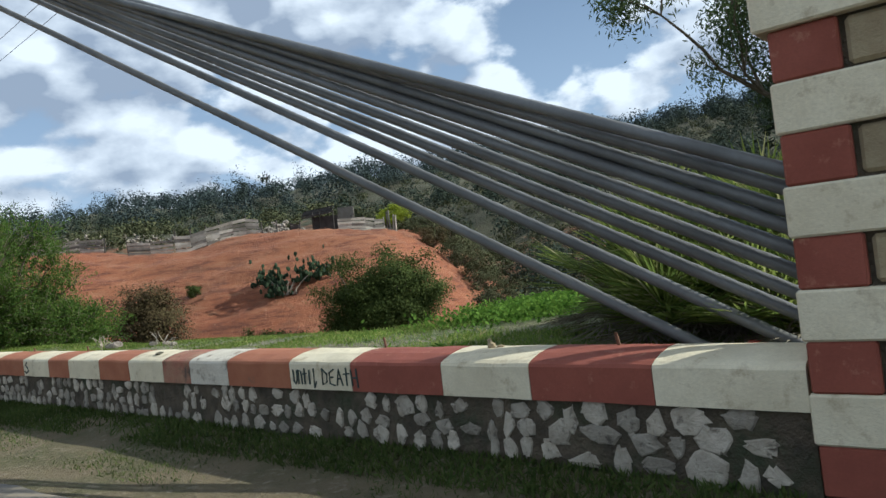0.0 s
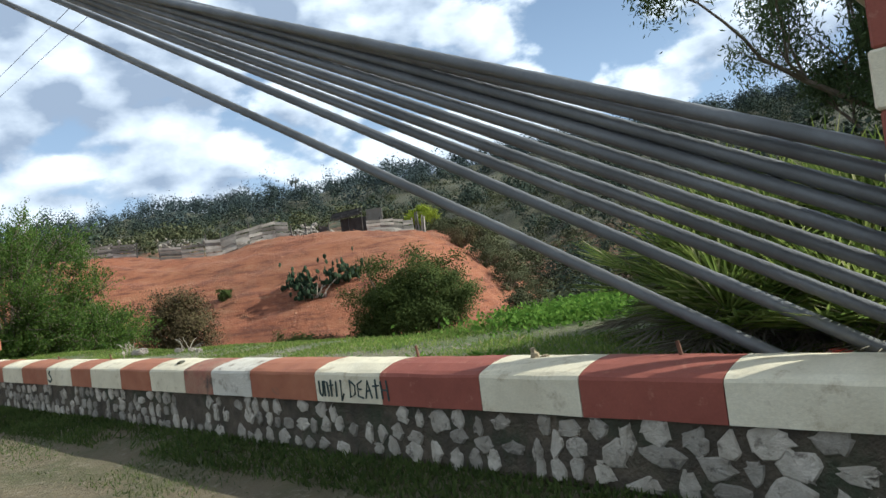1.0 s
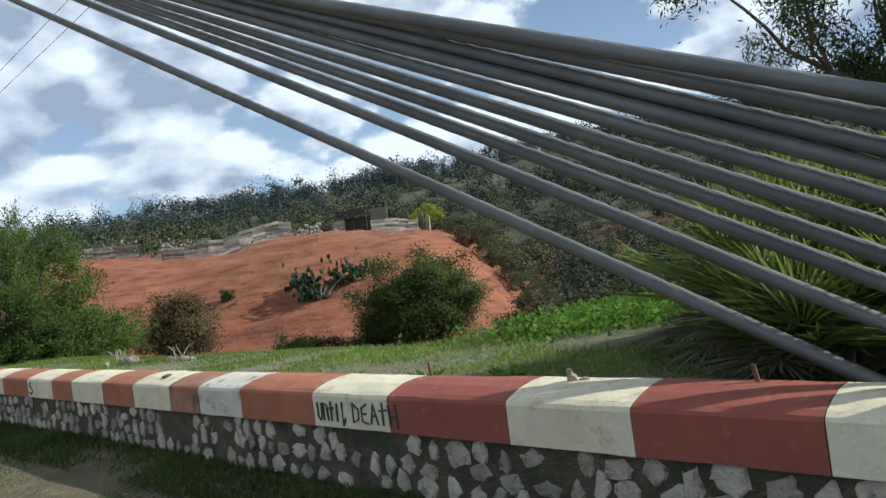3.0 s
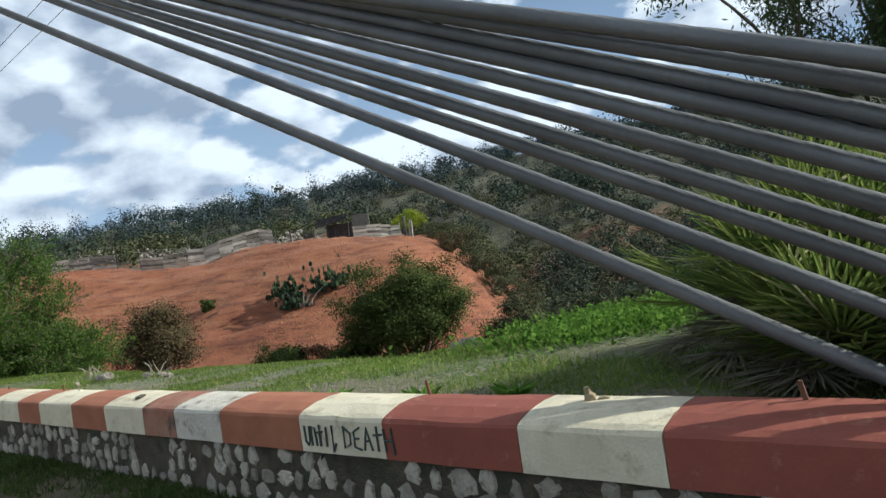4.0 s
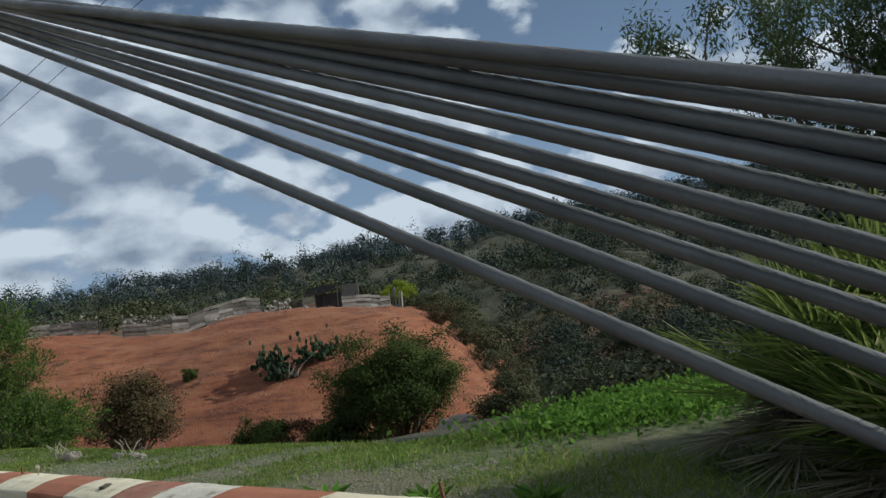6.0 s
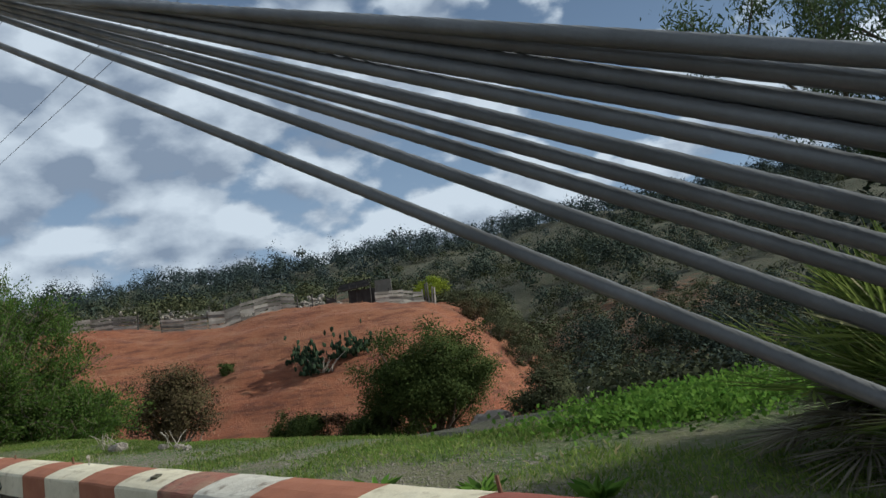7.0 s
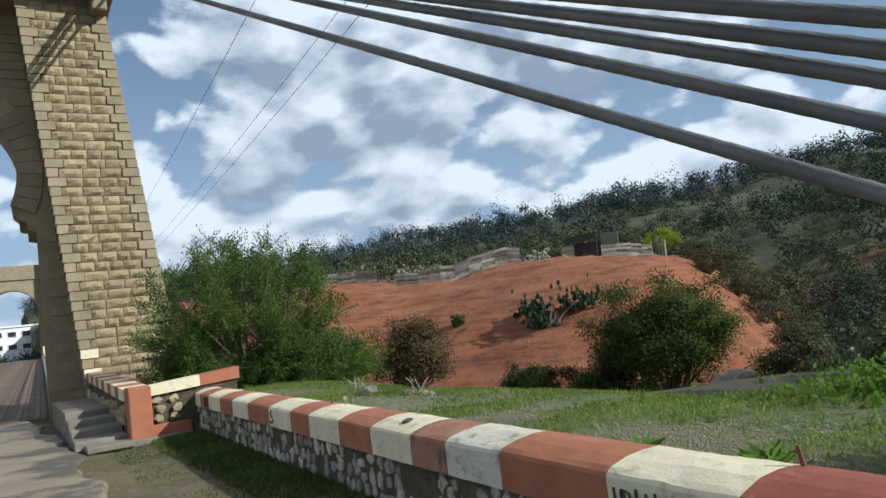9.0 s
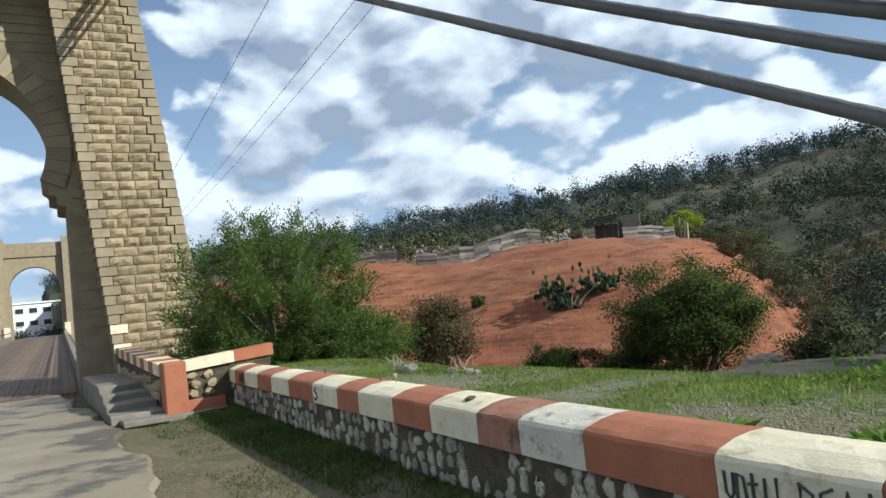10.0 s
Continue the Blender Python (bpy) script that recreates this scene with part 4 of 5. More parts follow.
# ---- plants behind the wall ----
def bush(name, c, rad, rng, leaf_m, n, size, label, category, limbs=9, clumps=60, group="", wood=M_BARK, trunk=True, ragged=0.35, dirs_up=0.2, hollow=0.55, lobes=0, tight=1.0):
    """A shrub: forked stems from the ground and uneven clumps of small leaves, with gaps."""
    c = Vector(c)
    base = Vector((c.x, c.y, c.z - rad[2] * 0.98))
    t = thing(name, base, label, category, group)
    stems = []
    C = []
    heads = []
    for k in range(lobes):
        up = -0.35 + 1.25 * (k + 0.5) / lobes
        w = math.sqrt(max(1 - up * up, 0.05))
        heads.append((Vector((math.cos(2.4 * k) * w, math.sin(2.4 * k) * w, up)) * rng.uniform(0.46, 0.64), rng.uniform(0.34, 0.50)))
    for k in range(clumps):
        d = Vector(rng.normal(size=3)).normalized()
        if heads and k % 8:
            o, sc = heads[k % lobes]
            d = o + d * sc
        q = rng.uniform(hollow, 1.0) * (1 + ragged * (rng.uniform() - 0.45))
        p = Vector((c.x + d.x * rad[0] * q, c.y + d.y * rad[1] * q, c.z + d.z * rad[2] * q))
        C.append(p)
        if trunk and k < limbs * 4:
            mid_ = base.lerp(p, 0.5) + Vector(rng.normal(size=3)) * 0.08 * rad[0]
            stems.append(tube([base + Vector(rng.normal(size=3)) * 0.06 * rad[0], mid_, p], [0.035 * rad[2] * (0.6 if k > limbs else 1), 0.02 * rad[2], 0.006 * rad[2]], 5, False))
    if stems:
        tagged(part("stem_cluster", join(*stems), wood, t), kind="stuff")
    C = np.array(C)
    pick = C[rng.integers(0, len(C), n)]
    cl = rng.uniform(0.11, 0.26, len(C)) * tight
    sig = (cl[rng.integers(0, len(C), n)] * np.mean(rad))[:, None]
    pts = pick + np.clip(rng.normal(size=(n, 3)), -1.6, 1.6) * sig * np.array([1, 1, 0.75])
    pts[:, 2] = np.maximum(pts[:, 2], base.z + 0.02)
    part("foliage", leaves(pts, size, rng, 0.5, dirs_up, nrm=(pts - np.array(c)) + rng.normal(size=pts.shape) * 0.3 * rad[0] + np.array([0, 0, 0.3])), leaf_m, t)
    return t


rb = np.random.default_rng(21)
# the thorn tree beside the tower: fine arching twigs
def thorn_tree(c, rad, rng, arms):
    base = Vector((c[0], c[1], ground_z(c[0], c[1]) - 0.1))
    t = thing("thorn_tree", base, "spreading thorn tree with fine feathery green twigs", "tree")
    stems, tw, lp, ld = [], [], [], []
    top = c[2] + rad[2]
    rise = top - base.z
    for k in range(arms):
        a = 2.39996 * k + rng.uniform(-0.25, 0.25)
        h = 0.12 + 0.86 * (k + 0.5) / arms + rng.uniform(-0.04, 0.04)
        w = (1 - (max(h - 0.30, 0.0) / 0.72) ** 3.6) * (0.72 + 0.9 * h if h < 0.31 else 1.0)
        w = max(w, 0.05) * rng.uniform(0.88, 1.06)
        d = Vector((math.cos(a) * w * rad[0], math.sin(a) * w * rad[1], h * rise * rng.uniform(0.93, 1.0)))
        e = base + d
        m1 = base + Vector((d.x * 0.28, d.y * 0.28, d.z * 0.42)) + Vector(rng.normal(size=3)) * 0.10
        m2 = base + Vector((d.x * 0.66, d.y * 0.66, d.z * 0.80)) + Vector(rng.normal(size=3)) * 0.13
        stems.append(tube([base, m1, m2, e], [0.045, 0.03, 0.017, 0.005], 5, False))
        for j in range(44):
            f = rng.uniform(0.38, 1.0)
            p = (m1.lerp(m2, f * 2 - 0.3) if f < 0.65 else m2.lerp(e, (f - 0.65) / 0.35)) + Vector(rng.normal(size=3)) * 0.05
            td = (Vector(d).normalized() * 0.5 + Vector(rng.normal(size=3)) * 0.7 + Vector((0, 0, 0.3))).normalized()
            ln = rng.uniform(0.28, 0.62)
            q = p + td * ln * 0.5
            w = q + (td + Vector((0, 0, -0.25))).normalized() * ln * 0.5
            if j % 2 == 0:
                tw.append(tube([p, q, w], [0.007, 0.005, 0.002], 3, False))
            for f2 in np.linspace(0.1, 1.0, 32):
                pp = p.lerp(q, f2 * 2) if f2 < 0.5 else q.lerp(w, f2 * 2 - 1)
                lp.append(pp + Vector(rng.normal(size=3)) * 0.05)
                ld.append(td)
    tagged(part("stem_cluster", join(*stems), M_BARK, t), kind="stuff")
    tagged(part("twig_spray", join(*tw), M_BARK, t), kind="stuff")
    lp, ld = np.array(lp), np.array(ld)
    keep = lp[:, 2] > base.z + 0.05
    part("foliage", leaves(lp[keep], 0.066, rng, 0.38, 0.1, 1.2, ld[keep]), M_ACACIA, t)


thorn_tree((*W(19.1, 6.3)[:2], 1.6), (2.3, 2.3, 2.55), rb, 60)
thorn_tree((*W(20.2, 5.6)[:2], 0.3), (1.3, 1.4, 1.6), rb, 24)
thorn_tree((*W(18.3, 7.4)[:2], -0.4), (1.6, 1.6, 1.8), rb, 34)

bush("dry_bush", (-10.9, 26, 0.1), (1.35, 1.3, 1.75), rb, M_BROWNISH, 24000, 0.085, "brownish half-dry bush on the edge of the ravine", "bush", clumps=80, hollow=0.85, lobes=7, tight=0.75)
bush("olive_bush", (-3.0, 34, -0.65), (3.0, 2.7, 2.6), rb, M_OLIVE, 80000, 0.115, "large dark green rounded bush below the red slope", "bush", clumps=190, hollow=0.72, ragged=0.5, lobes=13, tight=0.62)
bush("olive_bush", (-5.2, 34.5, -2.4), (1.5, 1.4, 1.2), rb, M_OLIVE, 18000, 0.12, "low dark green bush in the ravine", "bush", clumps=40)
bush("small_bush", (-8.9, 34, -2.0), (1.15, 1.1, 1.0), rb, M_OLIVE, 16000, 0.10, "small dark green bush at the foot of the slope", "bush", clumps=60, hollow=0.95, lobes=6, tight=0.9)
bush("small_bush", (-7.3, 34.5, -2.2), (0.8, 0.8, 1.0), rb, M_BROWNISH, 4500, 0.10, "small half-dry bush at the foot of the slope", "bush", clumps=25)
bush("green_bush", (1.6, 31, -1.6), (1.2, 1.1, 1.3), rb, M_SCRUB, 16000, 0.10, "grey-green bush beside the boulder", "bush", clumps=40)
bush("yellow_bush", (-4.5, 69, 5.7), (1.6, 1.3, 0.9), rb, M_YELLOW, 6000, 0.14, "bright yellow-green bush behind the fence", "bush", clumps=36, trunk=False)
rs_ = np.random.default_rng(77)
for x, y, w in ((-1.2, 62.5, 1.3), (0.6, 61.0, 1.5), (2.2, 58.5, 1.7), (3.6, 56.0, 1.4), (1.4, 65.0, 1.8), (3.4, 62.0, 1.6), (-1.8, 66.5, 1.5), (4.6, 58.8, 1.8), (3.9, 53.0, 1.3), (0.2, 69.0, 1.9), (5.6, 54.5, 1.5)):
    bush("scrub_bush", (x, y, ground_z(x, y) + 0.55 * w), (w, w * 0.9, 0.75 * w), rs_, M_SCRUB if w > 1.45 else M_BROWNISH, int(2600 * w), 0.13, "grey-green scrub bush on the shoulder of the red slope" if w > 1.45 else "half-dry scrub bush on the shoulder of the red slope", "bush", clumps=24, group="scrub on the shoulder of the slope", ragged=0.6)
bush("tuft", (-18.1, 51.5, ground_z(-18.1, 51.5) + 0.45), (0.55, 0.5, 0.6), rb, M_OLIVE, 1500, 0.14, "small dark tuft on the red slope", "bush", clumps=16)

# prickly pears on the red slope
for (x, y, sx) in ((-12.5, 50.8, 1.0), (-11.8, 49.8, 0.8), (-10.0, 50.6, 1.0), (-8.9, 50.9, 0.9)):
    z = ground_z(x, y)
    t = thing("prickly_pear", (x, y, z), "dark clump of prickly pear on the red slope", "cactus", "prickly pears on the slope")
    pads = []
    for k in range(80):
        p = Vector((x, y, z + 0.22)) + Vector((rb.normal() * 0.55 * sx, rb.normal() * 0.4, abs(rb.normal()) * 0.65))
        pads.append(blob(p, (0.15, 0.05, 0.20), rb, 1, 0.1))
        for a in (pads[-1],):
            R = Matrix.Rotation(rb.uniform(0, 3.1), 3, "Z") @ Matrix.Rotation(rb.uniform(-0.7, 0.7), 3, "Y")
            pads[-1] = ([R @ (Vector(v) - p) + p for v in a[0]], a[1])
    tagged(part("pad_cluster", join(*pads), M_CACTUS, t), kind="stuff")
dead = []
for k in range(12):
    p = Vector((-11.2 + rb.normal() * 0.35, 49.9, ground_z(-11.2, 49.9) + 0.1))
    q = p + Vector((rb.uniform(-0.6, 1.6), rb.uniform(-0.3, 0.3), rb.uniform(0.3, 1.3)))
    dead.append(tube([p, p.lerp(q, 0.5) + Vector((0, 0, 0.12)), q], [0.05, 0.035, 0.012], 5))
single("dead_branches", join(*dead), M_DEAD, (-11.2, 49.9, ground_z(-11.2, 49.9)), "pale dead branches lying on the red slope", "branch")

# rocks
for (x, y, rad, lab) in ((-0.5, 30.7, (0.75, 0.5, 0.5), "pale weathered rock in the ravine"), (3.5, 31.0, (0.5, 0.5, 0.45), "rounded pale boulder in the ravine"), (3.15, 15.0, (0.6, 0.4, 0.3), "flat pale slab of rock beside the palm")):
    zg = ground_z(x, y)
    z = zg + rad[2] * 0.35
    single("rock", blob((x, y, z), rad, rb, 3, 0.22), M_ROCK, (x, y, z), lab, "rock", smooth=False)
for (s, r, k) in ((12.2, 6.1, 1.0), (12.45, 6.15, 0.7), (11.1, 6.2, 0.6), (10.8, 6.25, 0.5), (10.5, 6.2, 0.45)):
    x, y = W(s, r)[:2]
    single("small_rock", blob((x, y, ground_z(x, y) + 0.05 * k), (0.13 * k, 0.09 * k, 0.09 * k), rb, 2, 0.3), M_ROCK, (x, y, ground_z(x, y)), "small pale stone on the edge of the grass", "rock", "stones at the grass edge")
tw = []
for (s, r) in ((13.0, 6.2), (12.9, 6.3), (11.2, 6.4)):
    p0 = W(s, r, 0.5)
    for k in range(7):
        q = p0 + Vector((rb.normal() * 0.14, rb.normal() * 0.12, rb.uniform(0.1, 0.28)))
        tw.append(tube([p0 + Vector((rb.normal() * 0.1, 0, 0)), p0.lerp(q, 0.6) + Vector((0, 0, 0.04)), q], [0.007, 0.005, 0.002], 4, False))
single("dry_twigs", join(*tw), M_DEAD, W(12.5, 6.2, 0.5), "dry pale twigs at the edge of the grass", "twigs", kind="stuff")

# grass on the terrace
def scatter(n, s0, s1, r0, r1, rng):
    s, r = rng.uniform(s0, s1, n), rng.uniform(r0, r1, n)
    return s, r


def grass(n, s0, s1, r0, r1, size, rng, dense=0.0):
    s, r = scatter(n, s0, s1, r0, r1, rng)
    x, y = U.x * s + N.x * r, U.y * s + N.y * r
    keep = fbm(x, y, 1.3, 3, 7.0) + rng.normal(size=n) * 0.35 > dense
    x, y, s, r = x[keep], y[keep], s[keep], r[keep]
    z = height(s, r)
    return leaves(np.stack([x, y, z + size * 0.28], -1), size, rng, 0.16, 1.0, 0.55)


gr_ = np.random.default_rng(8)
g1 = grass(90000, 0, 18, 4.5, 7.4, 0.055, gr_, 0.05)
g2 = grass(30000, -6, 8, 6.0, 14, 0.09, gr_, -0.1)
single("grass", join((g1[0], g1[1].tolist()), (g2[0], g2[1].tolist())), M_BLADE, W(8, 6, 0.5), "short patchy grass behind the wall", "grass", kind="stuff")
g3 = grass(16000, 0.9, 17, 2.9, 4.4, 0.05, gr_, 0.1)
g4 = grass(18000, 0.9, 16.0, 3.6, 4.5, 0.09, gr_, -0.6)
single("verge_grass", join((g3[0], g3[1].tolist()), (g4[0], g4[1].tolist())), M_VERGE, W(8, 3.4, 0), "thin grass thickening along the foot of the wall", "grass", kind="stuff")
# gravel on the terrace
s, r = scatter(9000, 1, 12, 4.55, 6.2, gr_)
x, y = U.x * s + N.x * r, U.y * s + N.y * r
k = fbm(x, y, 1.3, 3, 7.0) < 0.1
x, y, s, r = x[k], y[k], s[k], r[k]
C = np.stack([x, y, height(s, r) + 0.004], -1)
oc = np.array([[1, 0, 0], [0, 1, 0], [-1, 0, 0], [0, -1, 0], [0, 0, 0.7]]) * 0.011
V = (C[:, None, :] + oc[None] * gr_.uniform(0.4, 1.3, (len(C), 1, 1)) * gr_.uniform(0.7, 1.3, (len(C), 5, 3))).reshape(-1, 3)
F = (np.arange(len(C))[:, None, None] * 5 + np.array([[0, 1, 4], [1, 2, 4], [2, 3, 4], [3, 0, 4]])[None]).reshape(-1, 3)
single("gravel", (V, F), M_GRAVEL, W(6, 5.4, 0.55), "pale gravel scattered in the grass", "gravel", kind="stuff")


# bright leafy herbs on the bank
def herbs(n, cx, cy, sx, sy, size, rng, hgt):
    x, y = cx + rng.normal(size=n) * sx, cy + rng.normal(size=n) * sy
    s, r = x * U.x + y * U.y, x * N.x + y * N.y
    ok = r > 5.6
    x, y, s, r = x[ok], y[ok], s[ok], r[ok]
    z = height(s, r) + rng.uniform(0.0, 1, len(x)) ** 1.5 * hgt
    return leaves(np.stack([x, y, z], -1), size, rng, 0.7, 0.25)


h1 = herbs(4500, 1.15, 9.2, 0.6, 0.4, 0.055, gr_, 0.2)
h2 = herbs(3500, 1.9, 10.0, 0.7, 0.55, 0.06, gr_, 0.2)
h3 = herbs(900, 2.8, 12.5, 1.1, 1.3, 0.06, gr_, 0.12)
single("herb_patch", join(*[(h[0], h[1].tolist()) for h in (h1, h2, h3)]), M_HERB, (0.6, 9.4, 0.4), "bright green leafy weeds on the bank", "weeds", kind="stuff")
for (s, r) in ((4.75, 5.0), (4.0, 5.1), (5.6, 4.9)):
    p = W(s, r, 0.55)
    ang = gr_.uniform(0, 6.28, 26)
    V, F = leaves(np.array([[p.x + math.cos(a) * 0.09, p.y + math.sin(a) * 0.09, p.z + 0.06] for a in ang]), 0.2, gr_, 0.28, 0.0, 0.3, np.array([[math.cos(a), math.sin(a), 0.55] for a in ang]))
    single("weed_rosette", (V, F), M_HERB, p, "green weed rosette growing behind the wall", "weed", "weeds behind the wall", "stuff")


# fan palms
def fan_palm(c, n, rad, rng, label, hgt):
    x, y = c
    base = Vector((x, y, ground_z(x, y)))
    t = thing("dwarf_fan_palm", base, label, "palm")
    V, F, DV, DF, st = [], [], [], [], []
    for k in range(n):
        a = rng.uniform(0, 2 * math.pi)
        el = rng.uniform(-0.15, 1.35)
        dead_ = el < 0.25
        d = Vector((math.cos(a) * math.cos(el), math.sin(a) * math.cos(el), math.sin(el)))
        crown = base + Vector((rng.normal() * 0.25 * rad, rng.normal() * 0.25 * rad, rng.uniform(0.1, hgt * 0.45)))
        hub = crown + d * rng.uniform(0.45, 1.0) * rad
        if hub.z < base.z + 0.1:
            hub.z = base.z + rng.uniform(0.1, 0.35)
        st.append(tube([crown, hub], [0.012, 0.008], 4, False))
        side_ = d.cross(Vector((0, 0, 1)))
        if side_.length < 0.05:
            side_ = Vector((1, 0, 0))
        side_.normalize()
        nrm = side_.cross(d).normalized()
        ln = rng.uniform(0.42, 0.62)
        for j in range(21):
            b = (j - 10) / 10 * 1.45
            ld = (d * math.cos(b) + side_ * math.sin(b) + nrm * rng.uniform(-0.05, 0.16) + Vector((0, 0, -0.10))).normalized()
            tip = hub + ld * ln * (1 - 0.18 * abs(b)) + Vector((0, 0, -0.06 * rng.uniform()))
            midp = hub.lerp(tip, 0.55)
            wd = ld.cross(nrm).normalized() * 0.0105
            VV, FF_ = (DV, DF) if dead_ else (V, F)
            i0 = len(VV)
            VV += [hub, midp + wd + nrm * 0.005, tip, midp - wd + nrm * 0.005]
            FF_ += [[i0, i0 + 1, i0 + 2, i0 + 3]]
    tagged(part("stalk_cluster", join(*st), M_PALM, t), kind="stuff")
    part("frond_fan", (V, F), M_PALM, t)
    if DV:
        part("dead_frond_skirt", (DV, DF), M_PALMDRY, t, "grey dead hanging fronds")
    return t


rp = np.random.default_rng(33)
for s, r, n_, rad, hg, lab in ((2.35, 6.5, 260, 0.80, 0.7, "large bushy dwarf fan palm beside the cables"), (1.45, 6.6, 240, 0.85, 0.8, "bushy dwarf fan palm with dead lower fronds"), (0.4, 7.2, 200, 0.9, 1.0, "tall dwarf fan palm behind the anchorage"), (2.2, 7.4, 130, 0.8, 0.8, "low dwarf fan palm on the bank"), (2.1, 5.55, 70, 0.42, 0.25, "small dwarf fan palm with grey dead fronds"), (1.2, 5.45, 60, 0.42, 0.25, "small dwarf fan palm with grey dead fronds")):
    fan_palm(W(s, r)[:2], n_, rad, rp, lab, hg)

# eucalyptus trees behind the anchorage
def euca(x, y, hgt, rng, label, n, lean):
    base = Vector((x, y, ground_z(x, y) - 0.2))
    t = thing("eucalyptus_tree", base, label, "tree", "eucalyptus trees")
    tubes, tips = branch_tree(base, hgt, 0.75, rng, 9, lean, 0.20, 3, 0.45)
    part("trunk", tube(tubes[0][0], [q * 1.1 for q in tubes[0][1]], 9), M_BARK, t)
    part("branchwork", join(*[tube(p, r, 5, False) for p, r, l in tubes[1:]]), M_BARK, t)["kind"] = "stuff"
    P = np.array([p for p, d in tips])
    pick = P[rng.integers(0, len(P), n)] + rng.normal(size=(n, 3)) * np.array([0.24, 0.24, 0.34]) - np.array([0, 0, 0.22])
    part("foliage", leaves(pick, 0.17, rng, 0.24, -0.9), M_EUCA, t)


re_ = np.random.default_rng(4)
euca(11.6, 19.5, 11.5, re_, "slender eucalyptus with drooping dark leaves", 42000, (-0.12, 0))
euca(14.6, 21.0, 13.0, re_, "leaning eucalyptus with pale trunk", 42000, (-0.15, 0.05))
euca(18.5, 24, 15, re_, "tall eucalyptus beyond the palm", 22000, (0.0, 0))
single("red_plastic_scrap", blob(W(1.35, 5.0, 0.60), (0.10, 0.07, 0.06), rb, 2, 0.2), M_PLASTIC, W(1.35, 5.0, 0.55), "scrap of red plastic lying in the grass", "litter")

# ---- corral on the crest ----
rf = np.random.default_rng(77)


def crest_fence(pts, label, hgt, material, tilt, gap=0.0):
    p0 = Vector((*pts[0], ground_z(*pts[0])))
    t = thing("fence", p0, label, "fence", "corral fences")
    for (x0, y0), (x1, y1) in zip(pts[:-1], pts[1:]):
        ln = math.hypot(x1 - x0, y1 - y0)
        n = max(2, int(ln / 1.9))
        for i in range(n):
            a = Vector((x0 + (x1 - x0) * i / n, y0 + (y1 - y0) * i / n, 0))
            b = Vector((x0 + (x1 - x0) * (i + 1) / n, y0 + (y1 - y0) * (i + 1) / n, 0))
            a.z, b.z = ground_z(a.x, a.y), ground_z(b.x, b.y)
            part("post", tube([a - Vector((0, 0, 0.3)), a + Vector((rf.normal() * 0.06, 0, hgt * rf.uniform(1.0, 1.25)))], [0.07, 0.055], 5), M_DARKWOOD, t)
            if rf.uniform() < gap:
                continue
            nb = 5
            for j in range(nb):
                zz0 = hgt * (0.04 + 0.9 * j / nb) + rf.normal() * 0.02
                zz1 = zz0 + rf.normal() * tilt
                w = hgt * 0.155
                d = Vector((0, 0.06 + rf.uniform(0, 0.04), 0))
                P = [q - d * (1 + k) + Vector((0, 0, z + dz)) for q, z in ((a, zz0), (b, zz1)) for k in (0, 0.5) for dz in (0, w)]
                part("board", hexa(P), material, t)


crest_fence([(-34, 60.5), (-30.5, 61), (-26.5, 61), (-22.8, 61.3)], "low grey fence of old boards on the crest", 1.15, M_FENCE, 0.14, 0.2)
crest_fence([(-22.6, 61.3), (-20.0, 61.6), (-17.8, 62), (-15.6, 62.2)], "pale patched board fence on the crest", 1.6, M_FENCE_PALE, 0.06)
crest_fence([(-15.4, 62.4), (-13, 62.8), (-11.6, 62.9)], "broken dark fence on the crest", 1.1, M_DARKWOOD, 0.15, 0.3)
crest_fence([(-8.9, 62.6), (-6.6, 63), (-5.0, 63.4)], "white board fence of the corral", 1.35, M_FENCE_PALE, 0.05)
t = thing("picket_row", (-4.9, 63.4, ground_z(-4.9, 63.4)), "row of uneven pale pickets at the fence end", "fence")
for k in range(5):
    x = -5.0 + 0.24 * k
    part("picket", tube([(x, 63.4, ground_z(x, 63.4) - 0.2), (x + rf.normal() * 0.06, 63.4, ground_z(x, 63.4) + rf.uniform(1.3, 1.9))], [0.08, 0.06], 5), M_FENCE, t)
shed = thing("shed", (-10, 64, ground_z(-10, 64)), "collapsed dark timber shed on the crest", "shed")
gz_ = ground_z(-10, 64)
part("wall", hexa([(x, y, z) for x in (-11.3, -9.0) for y in (63.6, 65.0) for z in (gz_ - 0.2, gz_ + 1.5)]), M_DARKWOOD, shed)
for k in range(7):
    part("roof_board", hexa([(x, y, gz_ + 1.45 + 0.1 * k + dz + (0.25 if x > -10 else 0)) for x in (-12.0 + rf.uniform(-0.3, 0.3), -9.6 + rf.uniform(-0.2, 0.3)) for y in (63.1 + 0.2 * k, 63.4 + 0.2 * k) for dz in (0, 0.09)]), M_DARKWOOD, shed)
part("side_panel", hexa([(x, y, z) for x in (-9.0, -7.6) for y in (63.9, 64.1) for z in (gz_, gz_ + 2.1)]), M_STEP, shed, "grey sheet panel")
for x in (-11.2, -10.6, -9.4):
    part("post", tube([(x, 63.3, gz_ - 0.2), (x + 0.08, 63.3, gz_ + 1.9)], [0.06, 0.05], 5), M_DARKWOOD, shed)
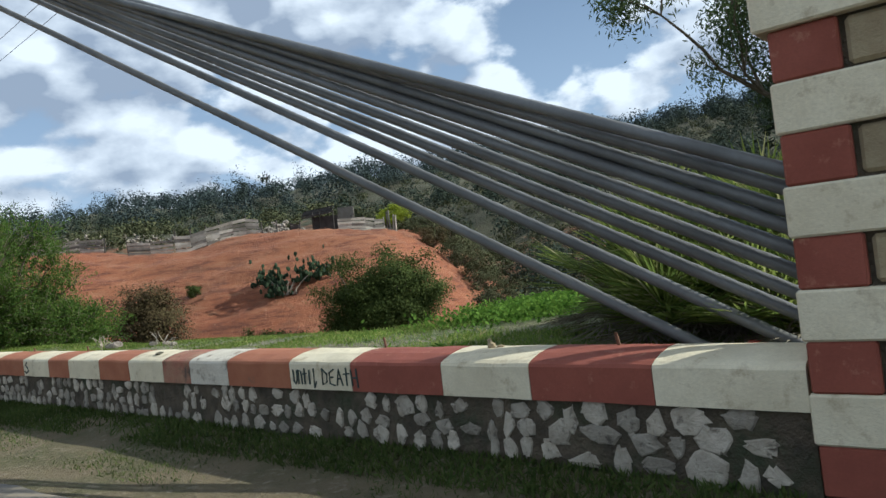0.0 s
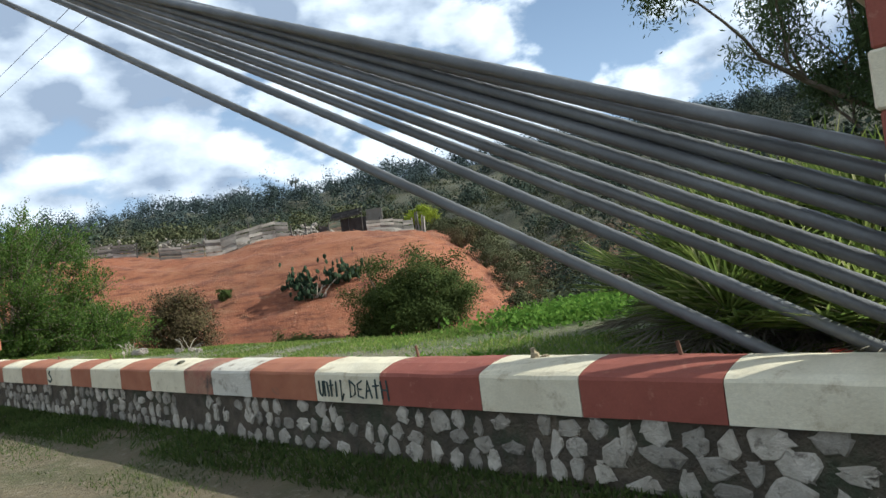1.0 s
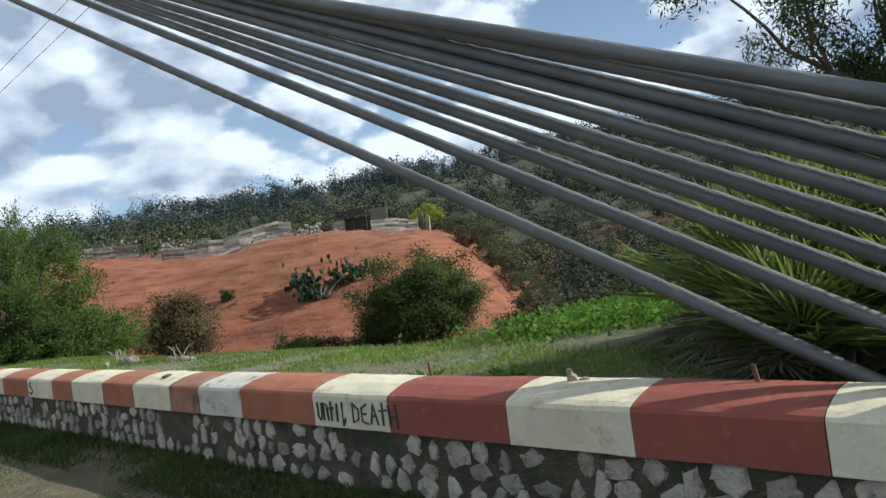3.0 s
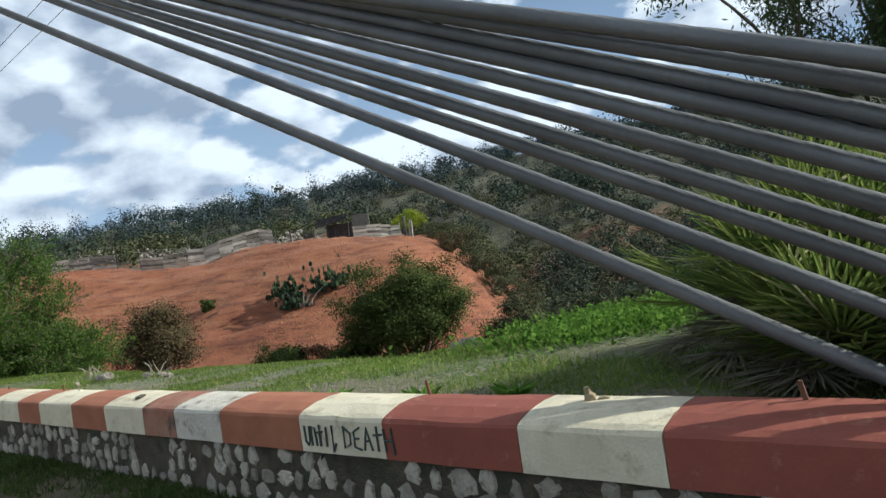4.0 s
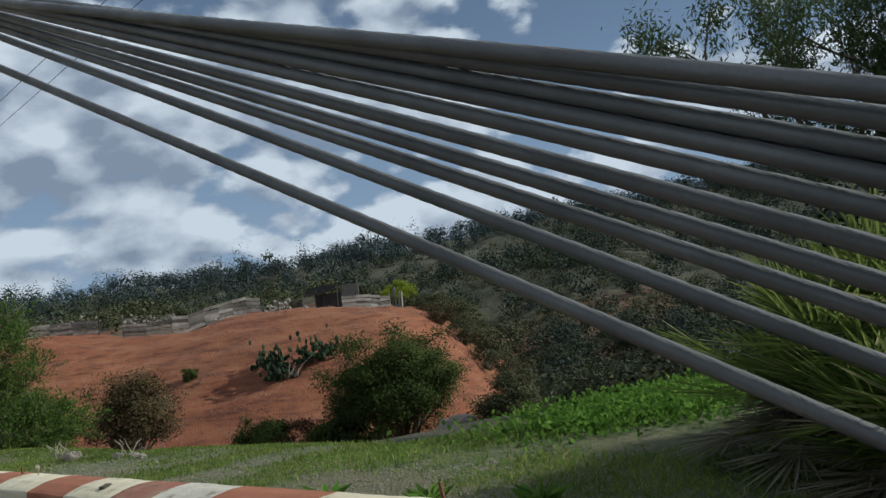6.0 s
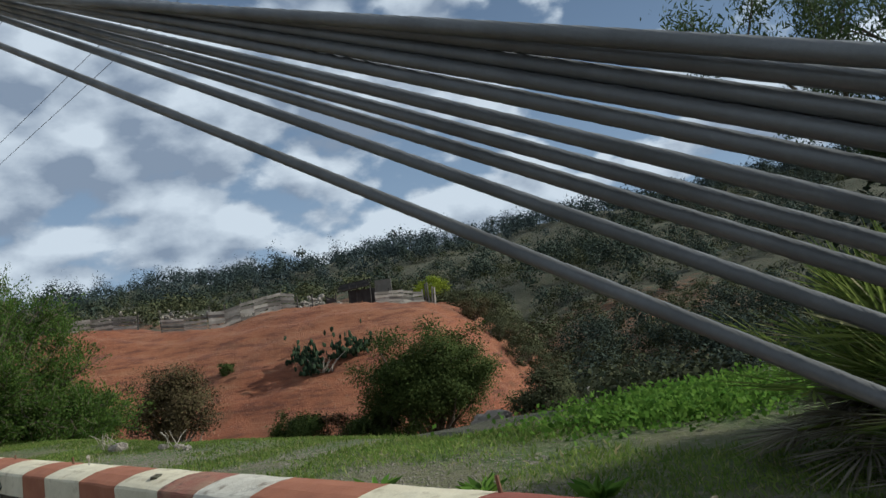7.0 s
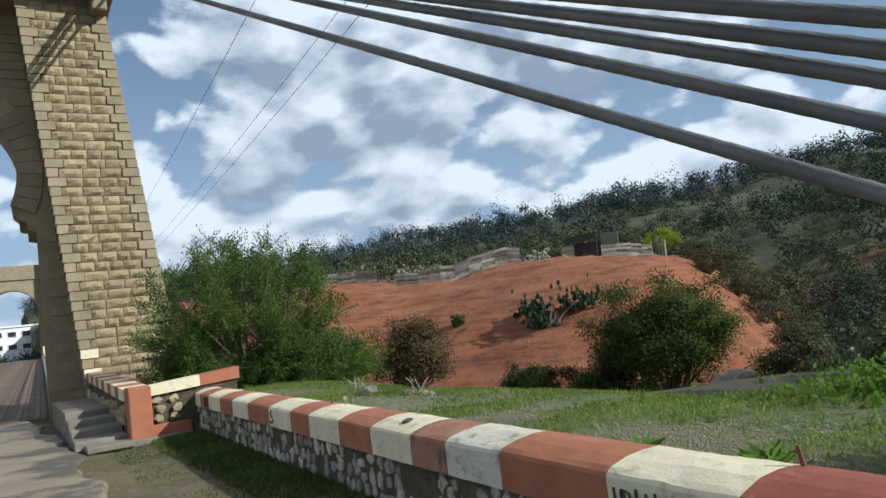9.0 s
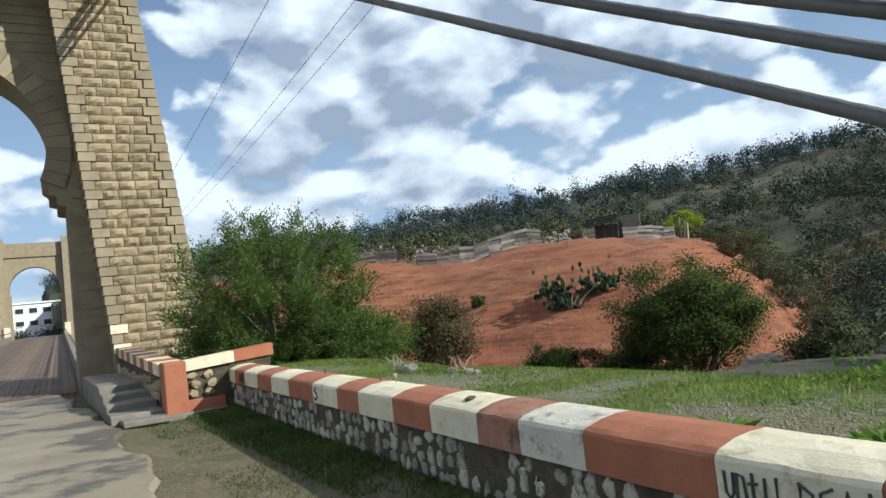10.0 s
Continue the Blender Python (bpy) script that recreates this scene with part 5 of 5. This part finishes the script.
# heaps of field stones
hp = []
for cx, cy, w, n_, hh in ((-17.5, 66, 2.6, 90, 0.9), (-15.0, 65.5, 1.8, 90, 0.9), (-21, 66, 2.0, 50, 0.7), (-36, 72, 5.0, 110, 0.9), (-31, 73, 3.0, 60, 0.7)):
    for k in range(n_):
        x, y = cx + rf.normal() * w * 0.6, cy + rf.normal() * 0.7
        z = ground_z(x, y) + abs(rf.normal()) * hh * 0.45
        hp.append(blob((x, y, z), tuple(rf.uniform(0.10, 0.26, 3)), rf, 1, 0.3))
single("stone_heap", join(*hp), M_ROCK, (-17.5, 66, ground_z(-17.5, 66)), "heaps of pale field stones on the crest", "stones", kind="stuff")
# stones and clods on the red slope
n_ = 2600
x, y = rf.uniform(-42, 3, n_), rf.uniform(40, 61, n_)
s, r = x * U.x + y * U.y, x * N.x + y * N.y
C = np.stack([x, y, height(s, r) + 0.01], -1)
oc = np.array([[1, 0, 0], [0, 1, 0], [-1, 0, 0], [0, -1, 0], [0, 0, 0.8]]) * 0.085
V = (C[:, None, :] + oc[None] * rf.uniform(0.25, 1.2, (n_, 1, 1)) * rf.uniform(0.6, 1.4, (n_, 5, 3))).reshape(-1, 3)
F = (np.arange(n_)[:, None, None] * 5 + np.array([[0, 1, 4], [1, 2, 4], [2, 3, 4], [3, 0, 4]])[None]).reshape(-1, 3)
single("slope_stones", (V, F), M_CLOD, (-15, 50, ground_z(-15, 50)), "small pale stones on the red slope", "stones", kind="stuff")

# ---- woods and scrub of the hillside ----
def wood(name, n, xr, yr, size, per, leaf, material, label, rng, tall=1.0, thin=None, mask=None):
    x, y = rng.uniform(*xr, n), rng.uniform(*yr, n)
    if mask is not None:
        k = mask(x, y)
        x, y = x[k], y[k]
    s, r = x * U.x + y * U.y, x * N.x + y * N.y
    z = height(s, r)
    n = len(x)
    h = size * rng.uniform(0.5, 1.35, n)
    cen = np.repeat(np.stack([x, y, z + h * 0.62 * tall], -1), per, 0)
    hh = np.repeat(h, per)[:, None]
    d = rng.normal(size=(n * per, 3))
    d /= np.linalg.norm(d, axis=1)[:, None]
    d *= rng.uniform(0.35, 1.0, (n * per, 1)) * (1 + 0.35 * np.sin(4 * d[:, :1] + np.repeat(x, per)[:, None]) * np.cos(3 * d[:, 2:3] + np.repeat(y, per)[:, None]))
    pts = cen + d * hh * np.array([0.55, 0.55, 0.52 * tall])
    V, F = leaves(pts, leaf, rng, 0.75, nrm=d + np.array([0, 0, 0.35]))
    V = V.reshape(-1, 4, 3)
    k = (hh[:, :, None] / size) 
    c = V.mean(1, keepdims=True)
    V = c + (V - c) * k
    return single(name, (V.reshape(-1, 3), F), material, (float(x[0]), float(y[0]), float(z[0])), label, "woodland", kind="stuff")


rh = np.random.default_rng(101)
dens_ = lambda x, y: fbm(x, y, 0.05, 3, 9.0) + rh.normal(size=len(x)) * 0.5
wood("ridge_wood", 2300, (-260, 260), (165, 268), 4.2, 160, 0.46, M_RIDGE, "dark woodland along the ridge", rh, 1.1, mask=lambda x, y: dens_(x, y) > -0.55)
wood("slope_wood", 2000, (-160, 140), (92, 190), 3.6, 170, 0.34, M_WOOD, "dark trees on the hillside", rh, 1.0, mask=lambda x, y: dens_(x, y) > -0.15 - 0.6 * sstep(5, 25, x))
wood("hill_scrub", 2600, (-120, 110), (70, 170), 2.2, 110, 0.25, M_SCRUB, "olive scrub on the hillside", rh, 0.8, mask=lambda x, y: dens_(x, y) > -0.6)
ravine = lambda x, y: (x > 3.5 - 0.10 * (62 - y) + 0.06 * (y - 30)) & (dens_(x, y) > -0.9)
wood("ravine_scrub", 420, (-1, 45), (34, 72), 2.0, 300, 0.17, M_SCRUB, "grey-green scrub in the ravine", rh, 0.8, mask=ravine)
wood("ravine_trees", 190, (5, 50), (38, 80), 3.2, 480, 0.20, M_WOOD, "dark bushes in the ravine", rh, 0.9, mask=ravine)
wood("flank_scrub", 230, (-4, 32), (56, 98), 1.6, 200, 0.16, M_SCRUB, "scrub on the stony flank of the mound", rh, 0.8, mask=lambda x, y: (x > 1 - 0.12 * (62 - y)) | (y > 66))
wood("crest_scrub", 70, (-50, 6), (66, 80), 1.7, 110, 0.28, M_SCRUB, "scrub behind the corral", rh, 0.8)
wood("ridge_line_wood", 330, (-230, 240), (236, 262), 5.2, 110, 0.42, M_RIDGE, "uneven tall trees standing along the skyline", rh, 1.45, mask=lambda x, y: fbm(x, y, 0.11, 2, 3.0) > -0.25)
wood("gully_trees", 75, (9, 27), (17, 30), 4.2, 420, 0.2, M_WOOD, "dark trees below the eucalyptus", rh, 1.0, mask=lambda x, y: x > 0.47 * y)
wood("near_ravine_scrub", 60, (1, 14), (20, 36), 1.5, 260, 0.15, M_SCRUB, "scrub on the near side of the ravine", rh, 0.8, mask=lambda x, y: x > 3.0)
# a few tall thin trees that stand over the ridge line
for x in (-66, -58, -30, -25, -20, -3, 8, 55):
    y = 245 + rh.uniform(-8, 5)
    base = Vector((x, y, ground_z(x, y) + 2))
    t = thing("ridge_tree", base, "tall thin tree standing over the ridge", "tree", "trees over the ridge")
    tb = [tube([base, base + Vector((rh.normal() * 0.6, 0, rh.uniform(3.5, 5.5)))], [0.2, 0.1], 5)]
    part("trunk", join(*tb), M_BARK, t)
    C = np.array(base) + np.array([0, 0, 3.6]) + rh.normal(size=(160, 3)) * np.array([1.1, 1.1, 0.9])
    part("foliage", leaves(C, 0.7, rh, 0.6), M_WOOD, t)
